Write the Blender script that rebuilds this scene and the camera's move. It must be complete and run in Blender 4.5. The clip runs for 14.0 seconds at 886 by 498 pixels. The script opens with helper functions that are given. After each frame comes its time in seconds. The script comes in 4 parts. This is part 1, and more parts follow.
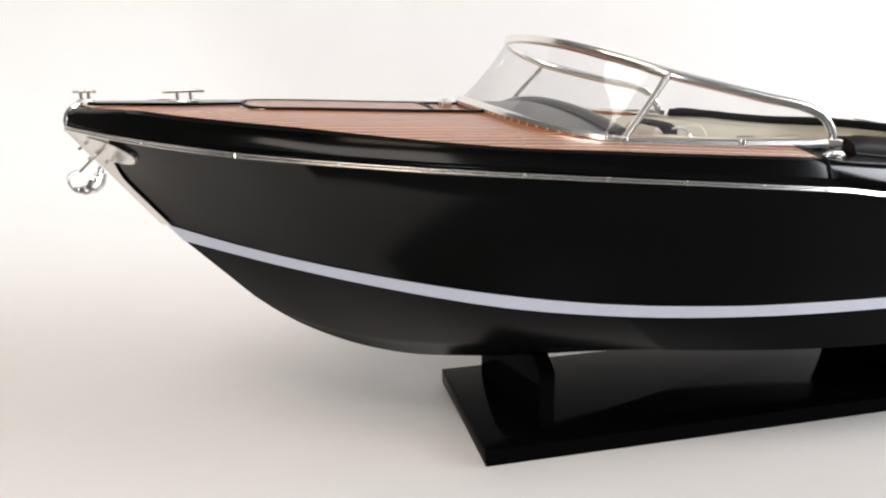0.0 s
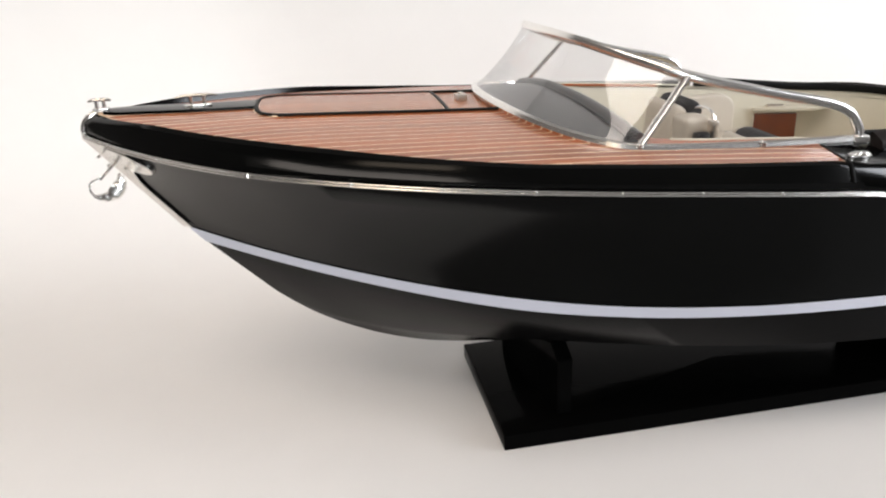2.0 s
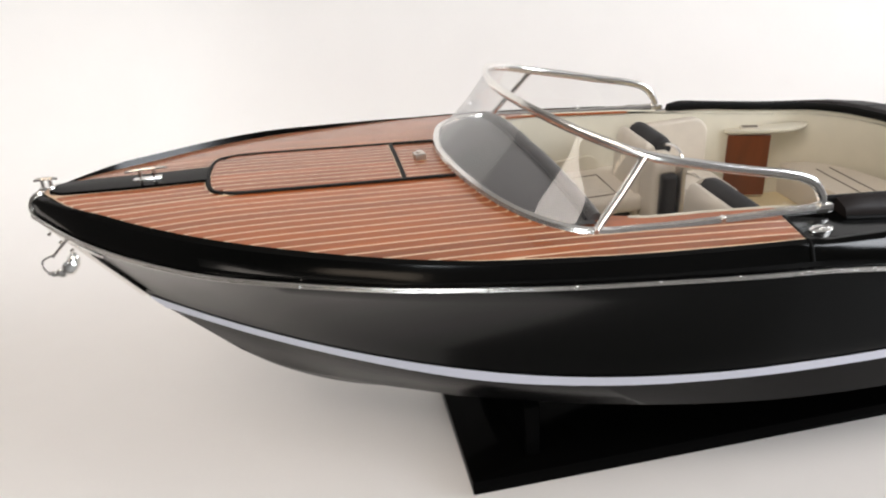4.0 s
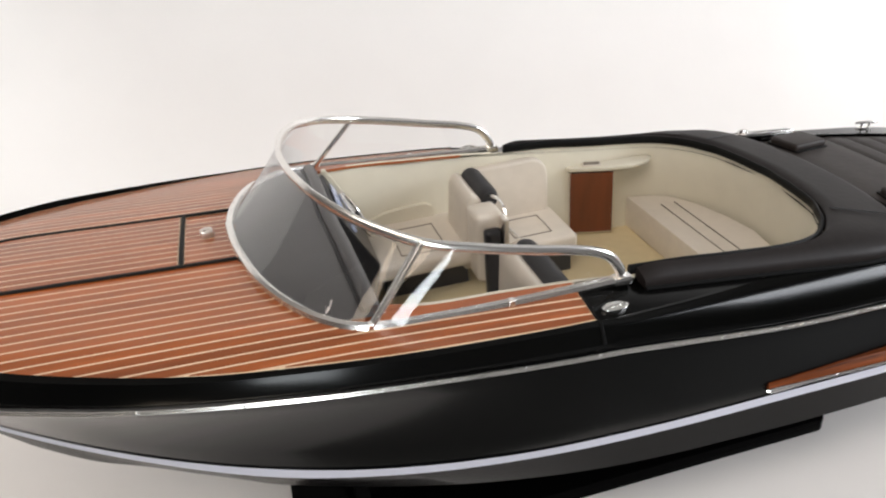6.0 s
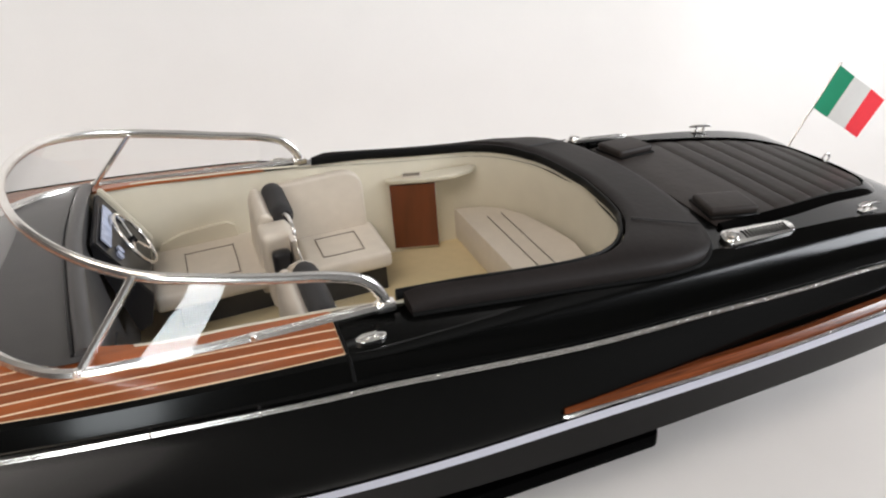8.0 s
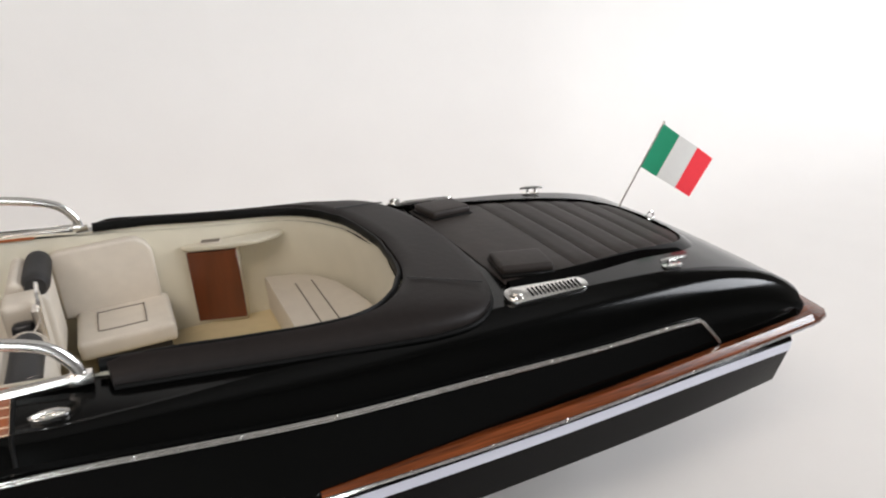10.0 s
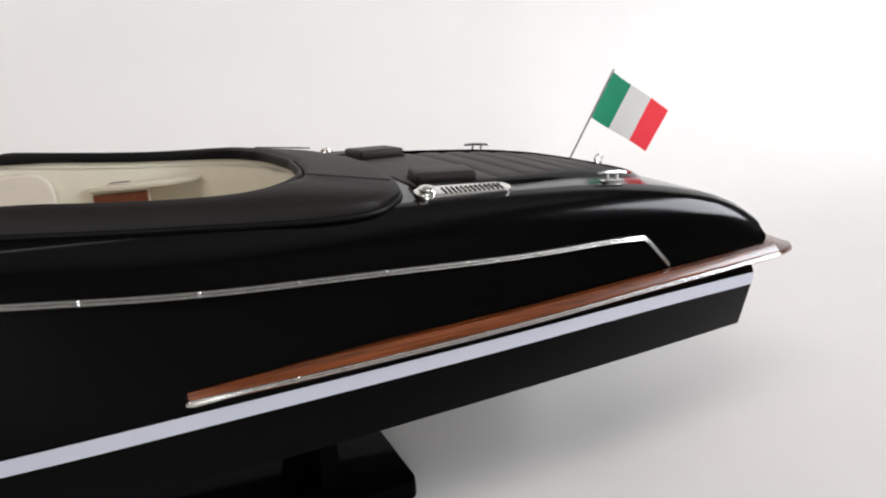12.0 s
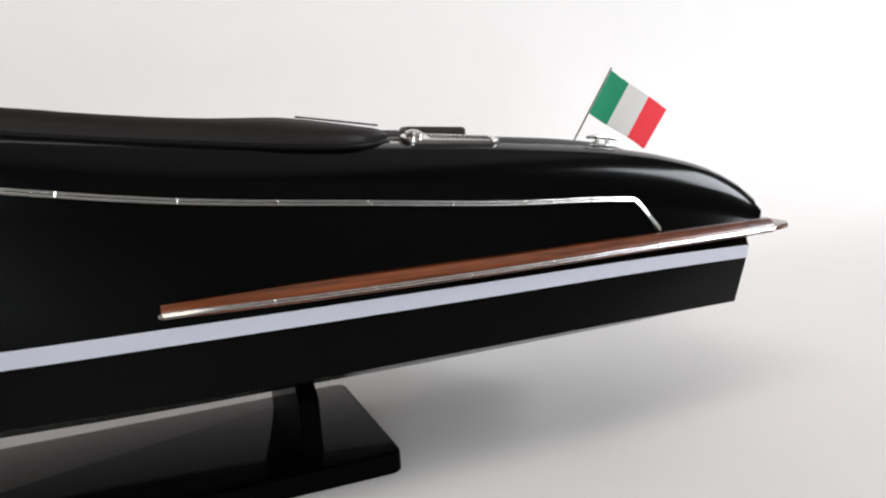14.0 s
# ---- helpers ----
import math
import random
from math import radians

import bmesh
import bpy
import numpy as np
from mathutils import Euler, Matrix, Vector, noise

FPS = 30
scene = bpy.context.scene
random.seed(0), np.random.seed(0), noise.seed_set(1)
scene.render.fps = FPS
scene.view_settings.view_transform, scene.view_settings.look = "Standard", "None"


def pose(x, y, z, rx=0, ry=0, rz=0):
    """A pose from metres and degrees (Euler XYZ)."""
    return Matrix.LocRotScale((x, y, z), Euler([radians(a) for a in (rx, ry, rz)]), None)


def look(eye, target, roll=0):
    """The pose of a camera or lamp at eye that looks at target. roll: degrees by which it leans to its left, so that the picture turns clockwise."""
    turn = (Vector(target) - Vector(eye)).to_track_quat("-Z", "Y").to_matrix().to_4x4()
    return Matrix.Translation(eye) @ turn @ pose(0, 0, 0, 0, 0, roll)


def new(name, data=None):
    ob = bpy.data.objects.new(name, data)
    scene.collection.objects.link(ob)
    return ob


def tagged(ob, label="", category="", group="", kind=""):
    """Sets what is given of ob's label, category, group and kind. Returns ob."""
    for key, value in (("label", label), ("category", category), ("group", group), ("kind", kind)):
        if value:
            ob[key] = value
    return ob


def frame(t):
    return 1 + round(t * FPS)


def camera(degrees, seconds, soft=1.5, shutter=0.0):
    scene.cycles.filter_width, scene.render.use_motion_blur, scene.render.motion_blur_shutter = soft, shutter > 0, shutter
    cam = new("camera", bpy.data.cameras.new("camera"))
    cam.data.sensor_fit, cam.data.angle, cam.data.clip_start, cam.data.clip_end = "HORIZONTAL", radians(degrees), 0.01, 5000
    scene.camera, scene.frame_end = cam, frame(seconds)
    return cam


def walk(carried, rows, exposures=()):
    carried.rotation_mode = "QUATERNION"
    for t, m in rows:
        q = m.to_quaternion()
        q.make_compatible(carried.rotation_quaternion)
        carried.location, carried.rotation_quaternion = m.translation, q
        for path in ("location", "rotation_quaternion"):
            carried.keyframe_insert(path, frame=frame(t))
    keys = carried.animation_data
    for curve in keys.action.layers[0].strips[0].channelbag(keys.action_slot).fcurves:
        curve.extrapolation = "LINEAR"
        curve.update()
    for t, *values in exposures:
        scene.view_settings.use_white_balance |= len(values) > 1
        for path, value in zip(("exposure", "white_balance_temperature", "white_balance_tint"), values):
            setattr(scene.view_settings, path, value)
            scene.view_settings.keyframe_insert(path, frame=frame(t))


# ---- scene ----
cam = camera(61.6, 14.0, soft=2.1, shutter=0.3)
PATH = [
    (0, (0.0949, -0.3906, 0.2248), (0.5111, 1.4896, -0.3152), -1.04),
    (0.5, (0.0844, -0.3918, 0.2233), (0.5478, 1.4856, -0.2872), -0.74),
    (1, (0.0945, -0.3935, 0.2316), (0.5137, 1.4806, -0.3269), -1.60),
    (1.5, (0.0927, -0.3933, 0.2442), (0.4832, 1.4668, -0.3782), -1.58),
    (2, (0.1062, -0.3819, 0.2638), (0.4168, 1.4480, -0.4814), -2.73),
    (4.5, (0.1499, -0.3504, 0.3361), (0.4554, 1.3913, -0.5983), -4.52),
    (5, (0.1757, -0.3427, 0.3481), (0.4920, 1.3776, -0.6217), -5.13),
    (5.5, (0.1931, -0.3340, 0.3488), (0.5589, 1.3696, -0.6330), -5.05),
    (6, (0.2162, -0.3304, 0.3459), (0.6320, 1.3712, -0.6194), -4.89),
    (6.5, (0.2376, -0.3240, 0.3424), (0.6804, 1.3545, -0.6509), -4.77),
    (7, (0.2548, -0.3222, 0.3349), (0.7443, 1.3514, -0.6446), -3.94),
    (7.5, (0.2762, -0.3226, 0.3316), (0.8194, 1.3427, -0.6336), -4.29),
    (8, (0.2963, -0.3246, 0.3327), (0.8707, 1.3308, -0.6314), -4.01),
    (8.5, (0.3138, -0.3251, 0.3320), (0.9020, 1.3352, -0.6151), -4.06),
    (9, (0.3399, -0.3306, 0.3300), (0.9811, 1.3444, -0.5549), -3.92),
    (11.5, (0.4143, -0.3438, 0.2374), (1.1973, 1.3912, -0.3763), -3.77),
    (12, (0.4196, -0.3486, 0.2159), (1.1694, 1.4236, -0.3292), -4.64),
    (12.5, (0.4244, -0.3555, 0.2036), (1.1739, 1.4444, -0.2420), -3.61),
    (13, (0.4254, -0.3605, 0.1826), (1.1756, 1.4577, -0.1798), -3.87),
    (13.5, (0.4256, -0.3638, 0.1715), (1.1697, 1.4652, -0.1468), -4.03),
    (14, (0.4250, -0.3632, 0.1606), (1.1567, 1.4689, -0.1678), -3.68),
]
walk(cam, [(t, look(eye, target, roll)) for t, eye, target, roll in PATH], [(0, -0.01, 6650, 10), (2.0, -0.03, 6700, 10), (4.5, -0.07, 6700, 10), (7, -0.18, 6700, 10), (9, -0.27, 6750, 10), (11.5, -0.32, 6650, 10), (14, -0.32, 6600, 10)])

# ---- world and light ----
world = bpy.data.worlds.new("room_light")
scene.world = world
world.use_nodes = True
world.node_tree.nodes["Background"].inputs[0].default_value = (1.0, 0.95, 0.90, 1)
world.node_tree.nodes["Background"].inputs[1].default_value = 0.12


def area_lamp(name, place, target, width, height, power, colour):
    data = bpy.data.lights.new(name, "AREA")
    data.shape, data.size, data.size_y, data.energy, data.color = "RECTANGLE", width, height, power, colour
    ob = new(name, data)
    ob.matrix_world = look(place, target)
    return ob


# added lamp, sized so the side panes mirror a pale strip
area_lamp("pane_strip_light", (-0.13, -2.5, 0.12), (0.33, 0.0, 0.12), 0.46, 1.25, 30, (0.86, 0.94, 1.0))
# added weak warm fill, kept dim where the glass would mirror it
area_lamp("warm_front_fill", (-0.75, -2.5, 1.65), (0.25, 0.2, 0.15), 0.9, 0.5, 6, (1.0, 0.84, 0.68))
# added bluish fill from the right for the paper and the hull crest
area_lamp("cool_side_fill", (3.15, -1.10, 1.15), (0.5, 0.1, 0.1), 1.3, 1.1, 92, (0.87, 0.92, 1.0))
# added soft overhead fill, placed clear of the panes' reflections
area_lamp("overhead_fill", (-0.6, -1.0, 2.32), (0.1, 0.3, 0.2), 1.8, 1.3, 50, (1.0, 0.92, 0.86))


# ---- materials ----
def material(name, colour, rough=0.5, metal=0.0, grain=0.0, scale=200.0, bump=0.0, coat=0.0, spread=0.0, stretch=(1, 1, 1), spec=0.5):
    """A surface with two scales of colour variation and a fine relief. spread: variation from piece to piece."""
    m = bpy.data.materials.new(name)
    m.use_nodes = True
    nodes, links = m.node_tree.nodes, m.node_tree.links
    shader = nodes["Principled BSDF"]
    shader.inputs["Metallic"].default_value = metal
    shader.inputs["Roughness"].default_value = rough
    shader.inputs["Coat Weight"].default_value = coat
    shader.inputs["Coat Roughness"].default_value = 0.06
    shader.inputs["Specular IOR Level"].default_value = spec
    shader.inputs["Base Color"].default_value = (*colour, 1)
    if grain or bump:
        where = nodes.new("ShaderNodeTexCoord")
        turn = nodes.new("ShaderNodeMapping")
        turn.inputs["Scale"].default_value = stretch
        links.new(where.outputs["Object"], turn.inputs["Vector"])
        fine, wide = nodes.new("ShaderNodeTexNoise"), nodes.new("ShaderNodeTexNoise")
        fine.inputs["Scale"].default_value, wide.inputs["Scale"].default_value = scale, scale / 9
        fine.inputs["Detail"].default_value, wide.inputs["Detail"].default_value = 4, 2
        for n in (fine, wide):
            links.new(turn.outputs["Vector"], n.inputs["Vector"])
        both = nodes.new("ShaderNodeMath")
        both.operation = "ADD"
        links.new(fine.outputs["Fac"], both.inputs[0])
        links.new(wide.outputs["Fac"], both.inputs[1])
        level = nodes.new("ShaderNodeMapRange")
        level.inputs["From Min"].default_value, level.inputs["From Max"].default_value = 0.6, 1.4
        level.inputs["To Min"].default_value, level.inputs["To Max"].default_value = 1 - grain, 1 + grain
        links.new(both.outputs[0], level.inputs["Value"])
        value = level.outputs["Result"]
        if spread:
            piece = nodes.new("ShaderNodeObjectInfo")
            span = nodes.new("ShaderNodeMapRange")
            span.inputs["To Min"].default_value, span.inputs["To Max"].default_value = 1 - spread, 1 + spread
            links.new(piece.outputs["Random"], span.inputs["Value"])
            times = nodes.new("ShaderNodeMath")
            times.operation = "MULTIPLY"
            links.new(value, times.inputs[0])
            links.new(span.outputs["Result"], times.inputs[1])
            value = times.outputs[0]
        tint = nodes.new("ShaderNodeVectorMath")
        tint.operation = "SCALE"
        tint.inputs[0].default_value = colour
        links.new(value, tint.inputs["Scale"])
        links.new(tint.outputs[0], shader.inputs["Base Color"])
        if bump:
            relief = nodes.new("ShaderNodeBump")
            relief.inputs["Strength"].default_value = bump
            relief.inputs["Distance"].default_value = 0.0004
            links.new(fine.outputs["Fac"], relief.inputs["Height"])
            links.new(relief.outputs["Normal"], shader.inputs["Normal"])
    return m


def glass(name, tint, rough=0.02):
    """Thin clear sheet: mostly clear, with a mirror gloss that grows at a slant."""
    m = bpy.data.materials.new(name)
    m.use_nodes = True
    nodes, links = m.node_tree.nodes, m.node_tree.links
    nodes.remove(nodes["Principled BSDF"])
    clear, gloss, mix = nodes.new("ShaderNodeBsdfTransparent"), nodes.new("ShaderNodeBsdfGlossy"), nodes.new("ShaderNodeMixShader")
    slant, power, level = nodes.new("ShaderNodeLayerWeight"), nodes.new("ShaderNodeMath"), nodes.new("ShaderNodeMapRange")
    slant.inputs["Blend"].default_value = 0.5
    power.operation = "POWER"
    power.inputs[1].default_value = 3.5
    links.new(slant.outputs["Facing"], power.inputs[0])
    links.new(power.outputs[0], level.inputs["Value"])
    level.inputs["To Min"].default_value, level.inputs["To Max"].default_value = 0.065, 0.85
    clear.inputs["Color"].default_value = (*tint, 1)
    gloss.inputs["Roughness"].default_value = rough
    links.new(level.outputs["Result"], mix.inputs[0])
    links.new(clear.outputs[0], mix.inputs[1])
    links.new(gloss.outputs[0], mix.inputs[2])
    links.new(mix.outputs[0], nodes["Material Output"].inputs["Surface"])
    return m


PAPER = material("white_backdrop_paper", (0.84, 0.818, 0.80), 0.75, grain=0.02, scale=18, bump=0.05)
WALL = material("room_paint", (0.20, 0.185, 0.175), 0.8, grain=0.04, scale=12)
CEILING = material("pale_ceiling_paint", (0.62, 0.60, 0.57), 0.8, grain=0.03, scale=12)
ROOM_FLOOR = material("grey_room_floor", (0.165, 0.160, 0.155), 0.5, grain=0.2, scale=8)
TABLE = material("brown_table_wood", (0.16, 0.10, 0.06), 0.45, grain=0.2, scale=40, stretch=(0.15, 1, 1))
LACQUER = material("black_lacquer", (0.0016, 0.0017, 0.0016), 0.14, grain=0.12, scale=60, bump=0.010, spec=0.17)
BOTTOM = material("satin_black_bottom_paint", (0.0035, 0.0033, 0.0033), 0.24, grain=0.2, scale=70, bump=0.02, spec=0.09)
BLACK_GLOSS = material("black_gloss_trim", (0.002, 0.002, 0.002), 0.06, grain=0.1, scale=80, spec=0.06)
STAND_BLACK = material("black_stand_varnish", (0.002, 0.002, 0.002), 0.09, grain=0.1, scale=80, spec=0.012)
RUBBER = material("black_rubber", (0.006, 0.006, 0.006), 0.45, grain=0.2, scale=200, spec=0.10)
STRIPE = material("white_stripe_paint", (0.66, 0.66, 0.75), 0.4, grain=0.02, scale=120)
CHROME = material("chrome", (0.88, 0.86, 0.83), 0.24, 1.0, grain=0.06, scale=300)
NICKEL = material("dull_nickel", (0.72, 0.67, 0.62), 0.30, 0.95, grain=0.15, scale=300)
TEAK = material("mahogany_plank", (0.345, 0.088, 0.019), 0.34, grain=0.34, scale=240, bump=0.10, coat=0.5, spread=0.16, stretch=(0.12, 1, 1))
CAULK = material("pale_caulking", (0.76, 0.56, 0.39), 0.5, grain=0.06, scale=200)
FIN_WOOD = material("varnished_mahogany", (0.135, 0.034, 0.009), 0.25, grain=0.85, scale=1000, bump=0.04, coat=0.3, stretch=(0.05, 1, 1))
DOOR_WOOD = material("red_brown_veneer", (0.17, 0.043, 0.013), 0.35, grain=0.3, scale=170, coat=0.2, stretch=(1, 1, 0.15))
CREAM = material("cream_leather", (0.66, 0.60, 0.52), 0.5, grain=0.06, scale=160, bump=0.15)
CREAM_WALL = material("cream_cockpit_lining", (0.66, 0.62, 0.51), 0.55, grain=0.04, scale=90, bump=0.05)
FLOOR_COVER = material("beige_cockpit_floor", (0.62, 0.51, 0.31), 0.6, grain=0.06, scale=180)
SEAM = material("grey_seam", (0.20, 0.17, 0.14), 0.7, grain=0.1, scale=300)
DARK_LEATHER = material("dark_brown_leather", (0.010, 0.0070, 0.0062), 0.55, grain=0.25, scale=260, bump=0.35, spec=0.22)
SUN_LEATHER = material("worn_brown_leather", (0.023, 0.0172, 0.0150), 0.55, grain=0.3, scale=240, bump=0.4, spec=0.35)
BLACK_PAD = material("black_padding", (0.016, 0.015, 0.016), 0.6, grain=0.3, scale=300, bump=0.5)
DASH = material("grey_dash_plastic", (0.075, 0.072, 0.072), 0.35, grain=0.12, scale=120)
DASH_BLACK = material("black_dash_panel", (0.012, 0.012, 0.014), 0.3, grain=0.1, scale=120)
SCREEN = material("pale_instrument_face", (0.42, 0.47, 0.62), 0.25, grain=0.35, scale=260)
GREEN = material("flag_green", (0.0, 0.27, 0.135), 0.7, grain=0.05, scale=300, bump=0.1)
WHITE_CLOTH = material("flag_white", (0.78, 0.77, 0.76), 0.7, grain=0.03, scale=300, bump=0.1)
RED = material("flag_red", (0.95, 0.036, 0.055), 0.7, grain=0.05, scale=300, bump=0.1)
CLEAR = glass("windscreen_glass", (0.95, 0.95, 0.95))


# ---- mesh helpers ----
def part(name, bm, mat, parent=None, label="", smooth=True):
    me = bpy.data.meshes.new(name)
    bmesh.ops.recalc_face_normals(bm, faces=bm.faces)
    bm.to_mesh(me)
    bm.free()
    for m in (mat if isinstance(mat, (list, tuple)) else (mat,)):
        me.materials.append(m)
    for p in me.polygons:
        p.use_smooth = smooth
    if smooth:
        me.set_sharp_from_angle(angle=radians(38))
    ob = new(name, me)
    ob.parent = parent
    if label:
        tagged(ob, label)
    return ob


def thing(name, label, category, place=(0, 0, 0)):
    ob = new(name)
    ob.empty_display_size = 0.02
    ob.location = place
    return tagged(ob, label, category)


def curve(points):
    """Smooth functions of x through rows (x, value, value...)."""
    rows = np.array(points, float)
    x = rows[:, 0]
    h = np.diff(x)[:, None]
    d = np.diff(rows[:, 1:], axis=0) / h
    m = np.zeros((len(x), rows.shape[1] - 1))
    m[1:-1] = (d[:-1] * h[1:] + d[1:] * h[:-1]) / (h[1:] + h[:-1])
    m[0], m[-1] = 1.5 * d[0] - 0.5 * m[1], 1.5 * d[-1] - 0.5 * m[-2]

    def at(q):
        q = min(max(q, x[0]), x[-1])
        i = min(max(int(np.searchsorted(x, q)) - 1, 0), len(x) - 2)
        k, s = x[i + 1] - x[i], (q - x[i]) / (x[i + 1] - x[i])
        return ((2 * s**3 - 3 * s**2 + 1) * rows[i, 1:] + (s**3 - 2 * s**2 + s) * k * m[i] + (3 * s**2 - 2 * s**3) * rows[i + 1, 1:] + (s**3 - s**2) * k * m[i + 1])

    return at


def grid(rows, closed=False, caps=False):
    """A bmesh skin over rows of points."""
    bm = bmesh.new()
    vs = [[bm.verts.new(p) for p in row] for row in rows]
    n = len(vs[0])
    for a, b in zip(vs, vs[1:]):
        for j in range(n if closed else n - 1):
            quad = [a[j], a[(j + 1) % n], b[(j + 1) % n], b[j]]
            try:
                bm.faces.new(quad)
            except ValueError:
                pass
    if caps:
        bm.faces.new(vs[0][::-1])
        bm.faces.new(vs[-1])
    bmesh.ops.remove_doubles(bm, verts=bm.verts, dist=1e-6)
    return bm


def smooth_path(points, steps=6):
    """Catmull-Rom through points."""
    p = [Vector(q) for q in points]
    p = [2 * p[0] - p[1]] + p + [2 * p[-1] - p[-2]]
    out = []
    for i in range(1, len(p) - 2):
        for k in range(steps):
            s = k / steps
            a, b, c, d = p[i - 1 : i + 3]
            out.append(0.5 * (2 * b + (c - a) * s + (2 * a - 5 * b + 4 * c - d) * s * s + (3 * b - a - 3 * c + d) * s**3))
    return out + [p[-2]]


def tube(points, radius, sides=8, flat=1.0, up=(0, 0, 1)):
    """A round or flattened bar along points. flat: height over width."""
    pts = [Vector(q) for q in points]
    rows = []
    for i, q in enumerate(pts):
        way = (pts[min(i + 1, len(pts) - 1)] - pts[max(i - 1, 0)]).normalized()
        side = way.cross(Vector(up))
        side = side.normalized() if side.length > 1e-4 else Vector((1, 0, 0))
        high = side.cross(way).normalized()
        r = radius[i] if isinstance(radius, (list, tuple)) else radius
        rows.append([q + side * r * math.cos(2 * math.pi * k / sides) + high * r * flat * math.sin(2 * math.pi * k / sides) for k in range(sides)])
    return grid(rows, closed=True, caps=True)


def box(x0, x1, y0, y1, z0, z1, bevel=0.0, segments=2):
    bm = bmesh.new()
    bmesh.ops.create_cube(bm, size=1)
    for v in bm.verts:
        v.co = Vector((x0 if v.co.x < 0 else x1, y0 if v.co.y < 0 else y1, z0 if v.co.z < 0 else z1))
    if bevel:
        bmesh.ops.bevel(bm, geom=bm.edges[:], offset=bevel, segments=segments, profile=0.6, affect="EDGES")
    return bm


def prism(outline, z0, z1, bevel=0.0, segments=2):
    """An upright prism over an outline of (x, y)."""
    bm = bmesh.new()
    low = [bm.verts.new((x, y, z0)) for x, y in outline]
    high = [bm.verts.new((x, y, z1)) for x, y in outline]
    bm.faces.new(low[::-1])
    bm.faces.new(high)
    n = len(low)
    for i in range(n):
        bm.faces.new([low[i], low[(i + 1) % n], high[(i + 1) % n], high[i]])
    if bevel:
        edges = [e for e in bm.edges if abs(e.verts[0].co.z - e.verts[1].co.z) < 1e-7]
        bmesh.ops.bevel(bm, geom=edges, offset=bevel, segments=segments, profile=0.6, affect="EDGES")
    return bm


def moved(bm, m):
    bmesh.ops.transform(bm, matrix=m, verts=bm.verts)
    return bm


def merged(*bms):
    out = bmesh.new()
    for bm in bms:
        me = bpy.data.meshes.new("piece")
        bm.to_mesh(me)
        bm.free()
        out.from_mesh(me)
        bpy.data.meshes.remove(me)
    return out


def mirrored(bm):
    """The same piece on the other side of the boat."""
    for v in bm.verts:
        v.co.y = -v.co.y
    bmesh.ops.reverse_faces(bm, faces=bm.faces)
    return bm


# ---- the paper sweep, and an unseen room added for bounce and reflections ----
def structure(name, bm, mat, label, smooth=False):
    return tagged(part(name, bm, mat, None, "", smooth), label, name.split("_")[0], kind="structure")


R, WALL_Y = 0.24, 0.46
EDGES = curve([(-1.0, 0.045), (0.0, -0.085), (1.0, -0.215), (2.2, -0.371)])  # unseen table's front edge, at a slant to the boat so the hull mirrors less paper
rows = []
for x in np.linspace(-0.62, 1.9, 57):
    lip = float(EDGES(x)[0])
    profile = [(lip, 0.0), (lip * 0.6 + 0.056, 0.0), (lip * 0.3 + 0.098, 0.0), (0.14, 0.0), (WALL_Y - R, 0.0)]
    profile += [(WALL_Y - R + R * math.sin(a), R - R * math.cos(a)) for a in [radians(4.5 * k) for k in range(1, 21)]]
    profile += [(WALL_Y, 0.5), (WALL_Y, 0.80)]
    rows.append([(x, y, z) for y, z in profile])
sheet = grid(rows)
structure("backdrop", sheet, PAPER, "seamless white paper sweep under and behind the boat", True)
# unseen shell: its tones set what hull and chrome mirror, its openings fit the lamps
structure("floor", box(-2.6, 3.2, -2.6, 1.6, -0.80, -0.75), ROOM_FLOOR, "unseen grey floor below the table, mirrored by the hull")
structure("wall_north", box(-2.6, 3.2, 1.6, 1.7, -0.75, 2.4), WALL, "unseen room wall for bounce and reflections")
structure("wall_west", box(-2.7, -2.6, -2.6, 1.6, -0.75, 2.4), WALL, "unseen room wall for bounce and reflections")
structure("wall_east", merged(box(3.2, 3.3, -2.6, -1.80, -0.75, 2.4), box(3.2, 3.3, -0.40, 1.6, -0.75, 2.4), box(3.2, 3.3, -1.80, -0.40, -0.75, 0.55), box(3.2, 3.3, -1.80, -0.40, 1.75, 2.4)), WALL, "unseen room wall with an opening for the side lamp")
south = [(-2.6, -1.22, -0.75, 2.4), (-1.22, -0.38, -0.75, 1.38), (-1.22, -0.28, 1.92, 2.4), (-0.38, 0.12, -0.75, -0.54), (-0.38, -0.28, 0.78, 1.38), (-0.28, 0.12, 0.78, 2.4), (0.12, 3.2, -0.75, 2.4)]
structure("wall_south", merged(*[box(x0, x1, -2.7, -2.6, z0, z1) for x0, x1, z0, z1 in south]), WALL, "unseen room wall with openings for two lamps")
structure("ceiling", box(-2.6, 3.2, -2.6, 1.6, 2.4, 2.5), CEILING, "unseen pale ceiling for bounce light")
structure("table_top", prism([(x, float(EDGES(x)[0]) + 0.004) for x in np.linspace(-0.72, 1.95, 30)] + [(1.95, 0.5), (-0.72, 0.5)], -0.04, -0.004), TABLE, "unseen table top under the paper sweep")

# ---- the boat's lines: x, half breadth, height ----
KEEL = curve([(0.0776, 0, 0.0945), (0.093, 0, 0.082), (0.123, 0, 0.0648), (0.155, 0, 0.0534), (0.195, 0, 0.0466), (0.2665, 0, 0.041), (0.375, 0, 0.0365), (0.52, 0, 0.035), (0.691, 0, 0.036)])
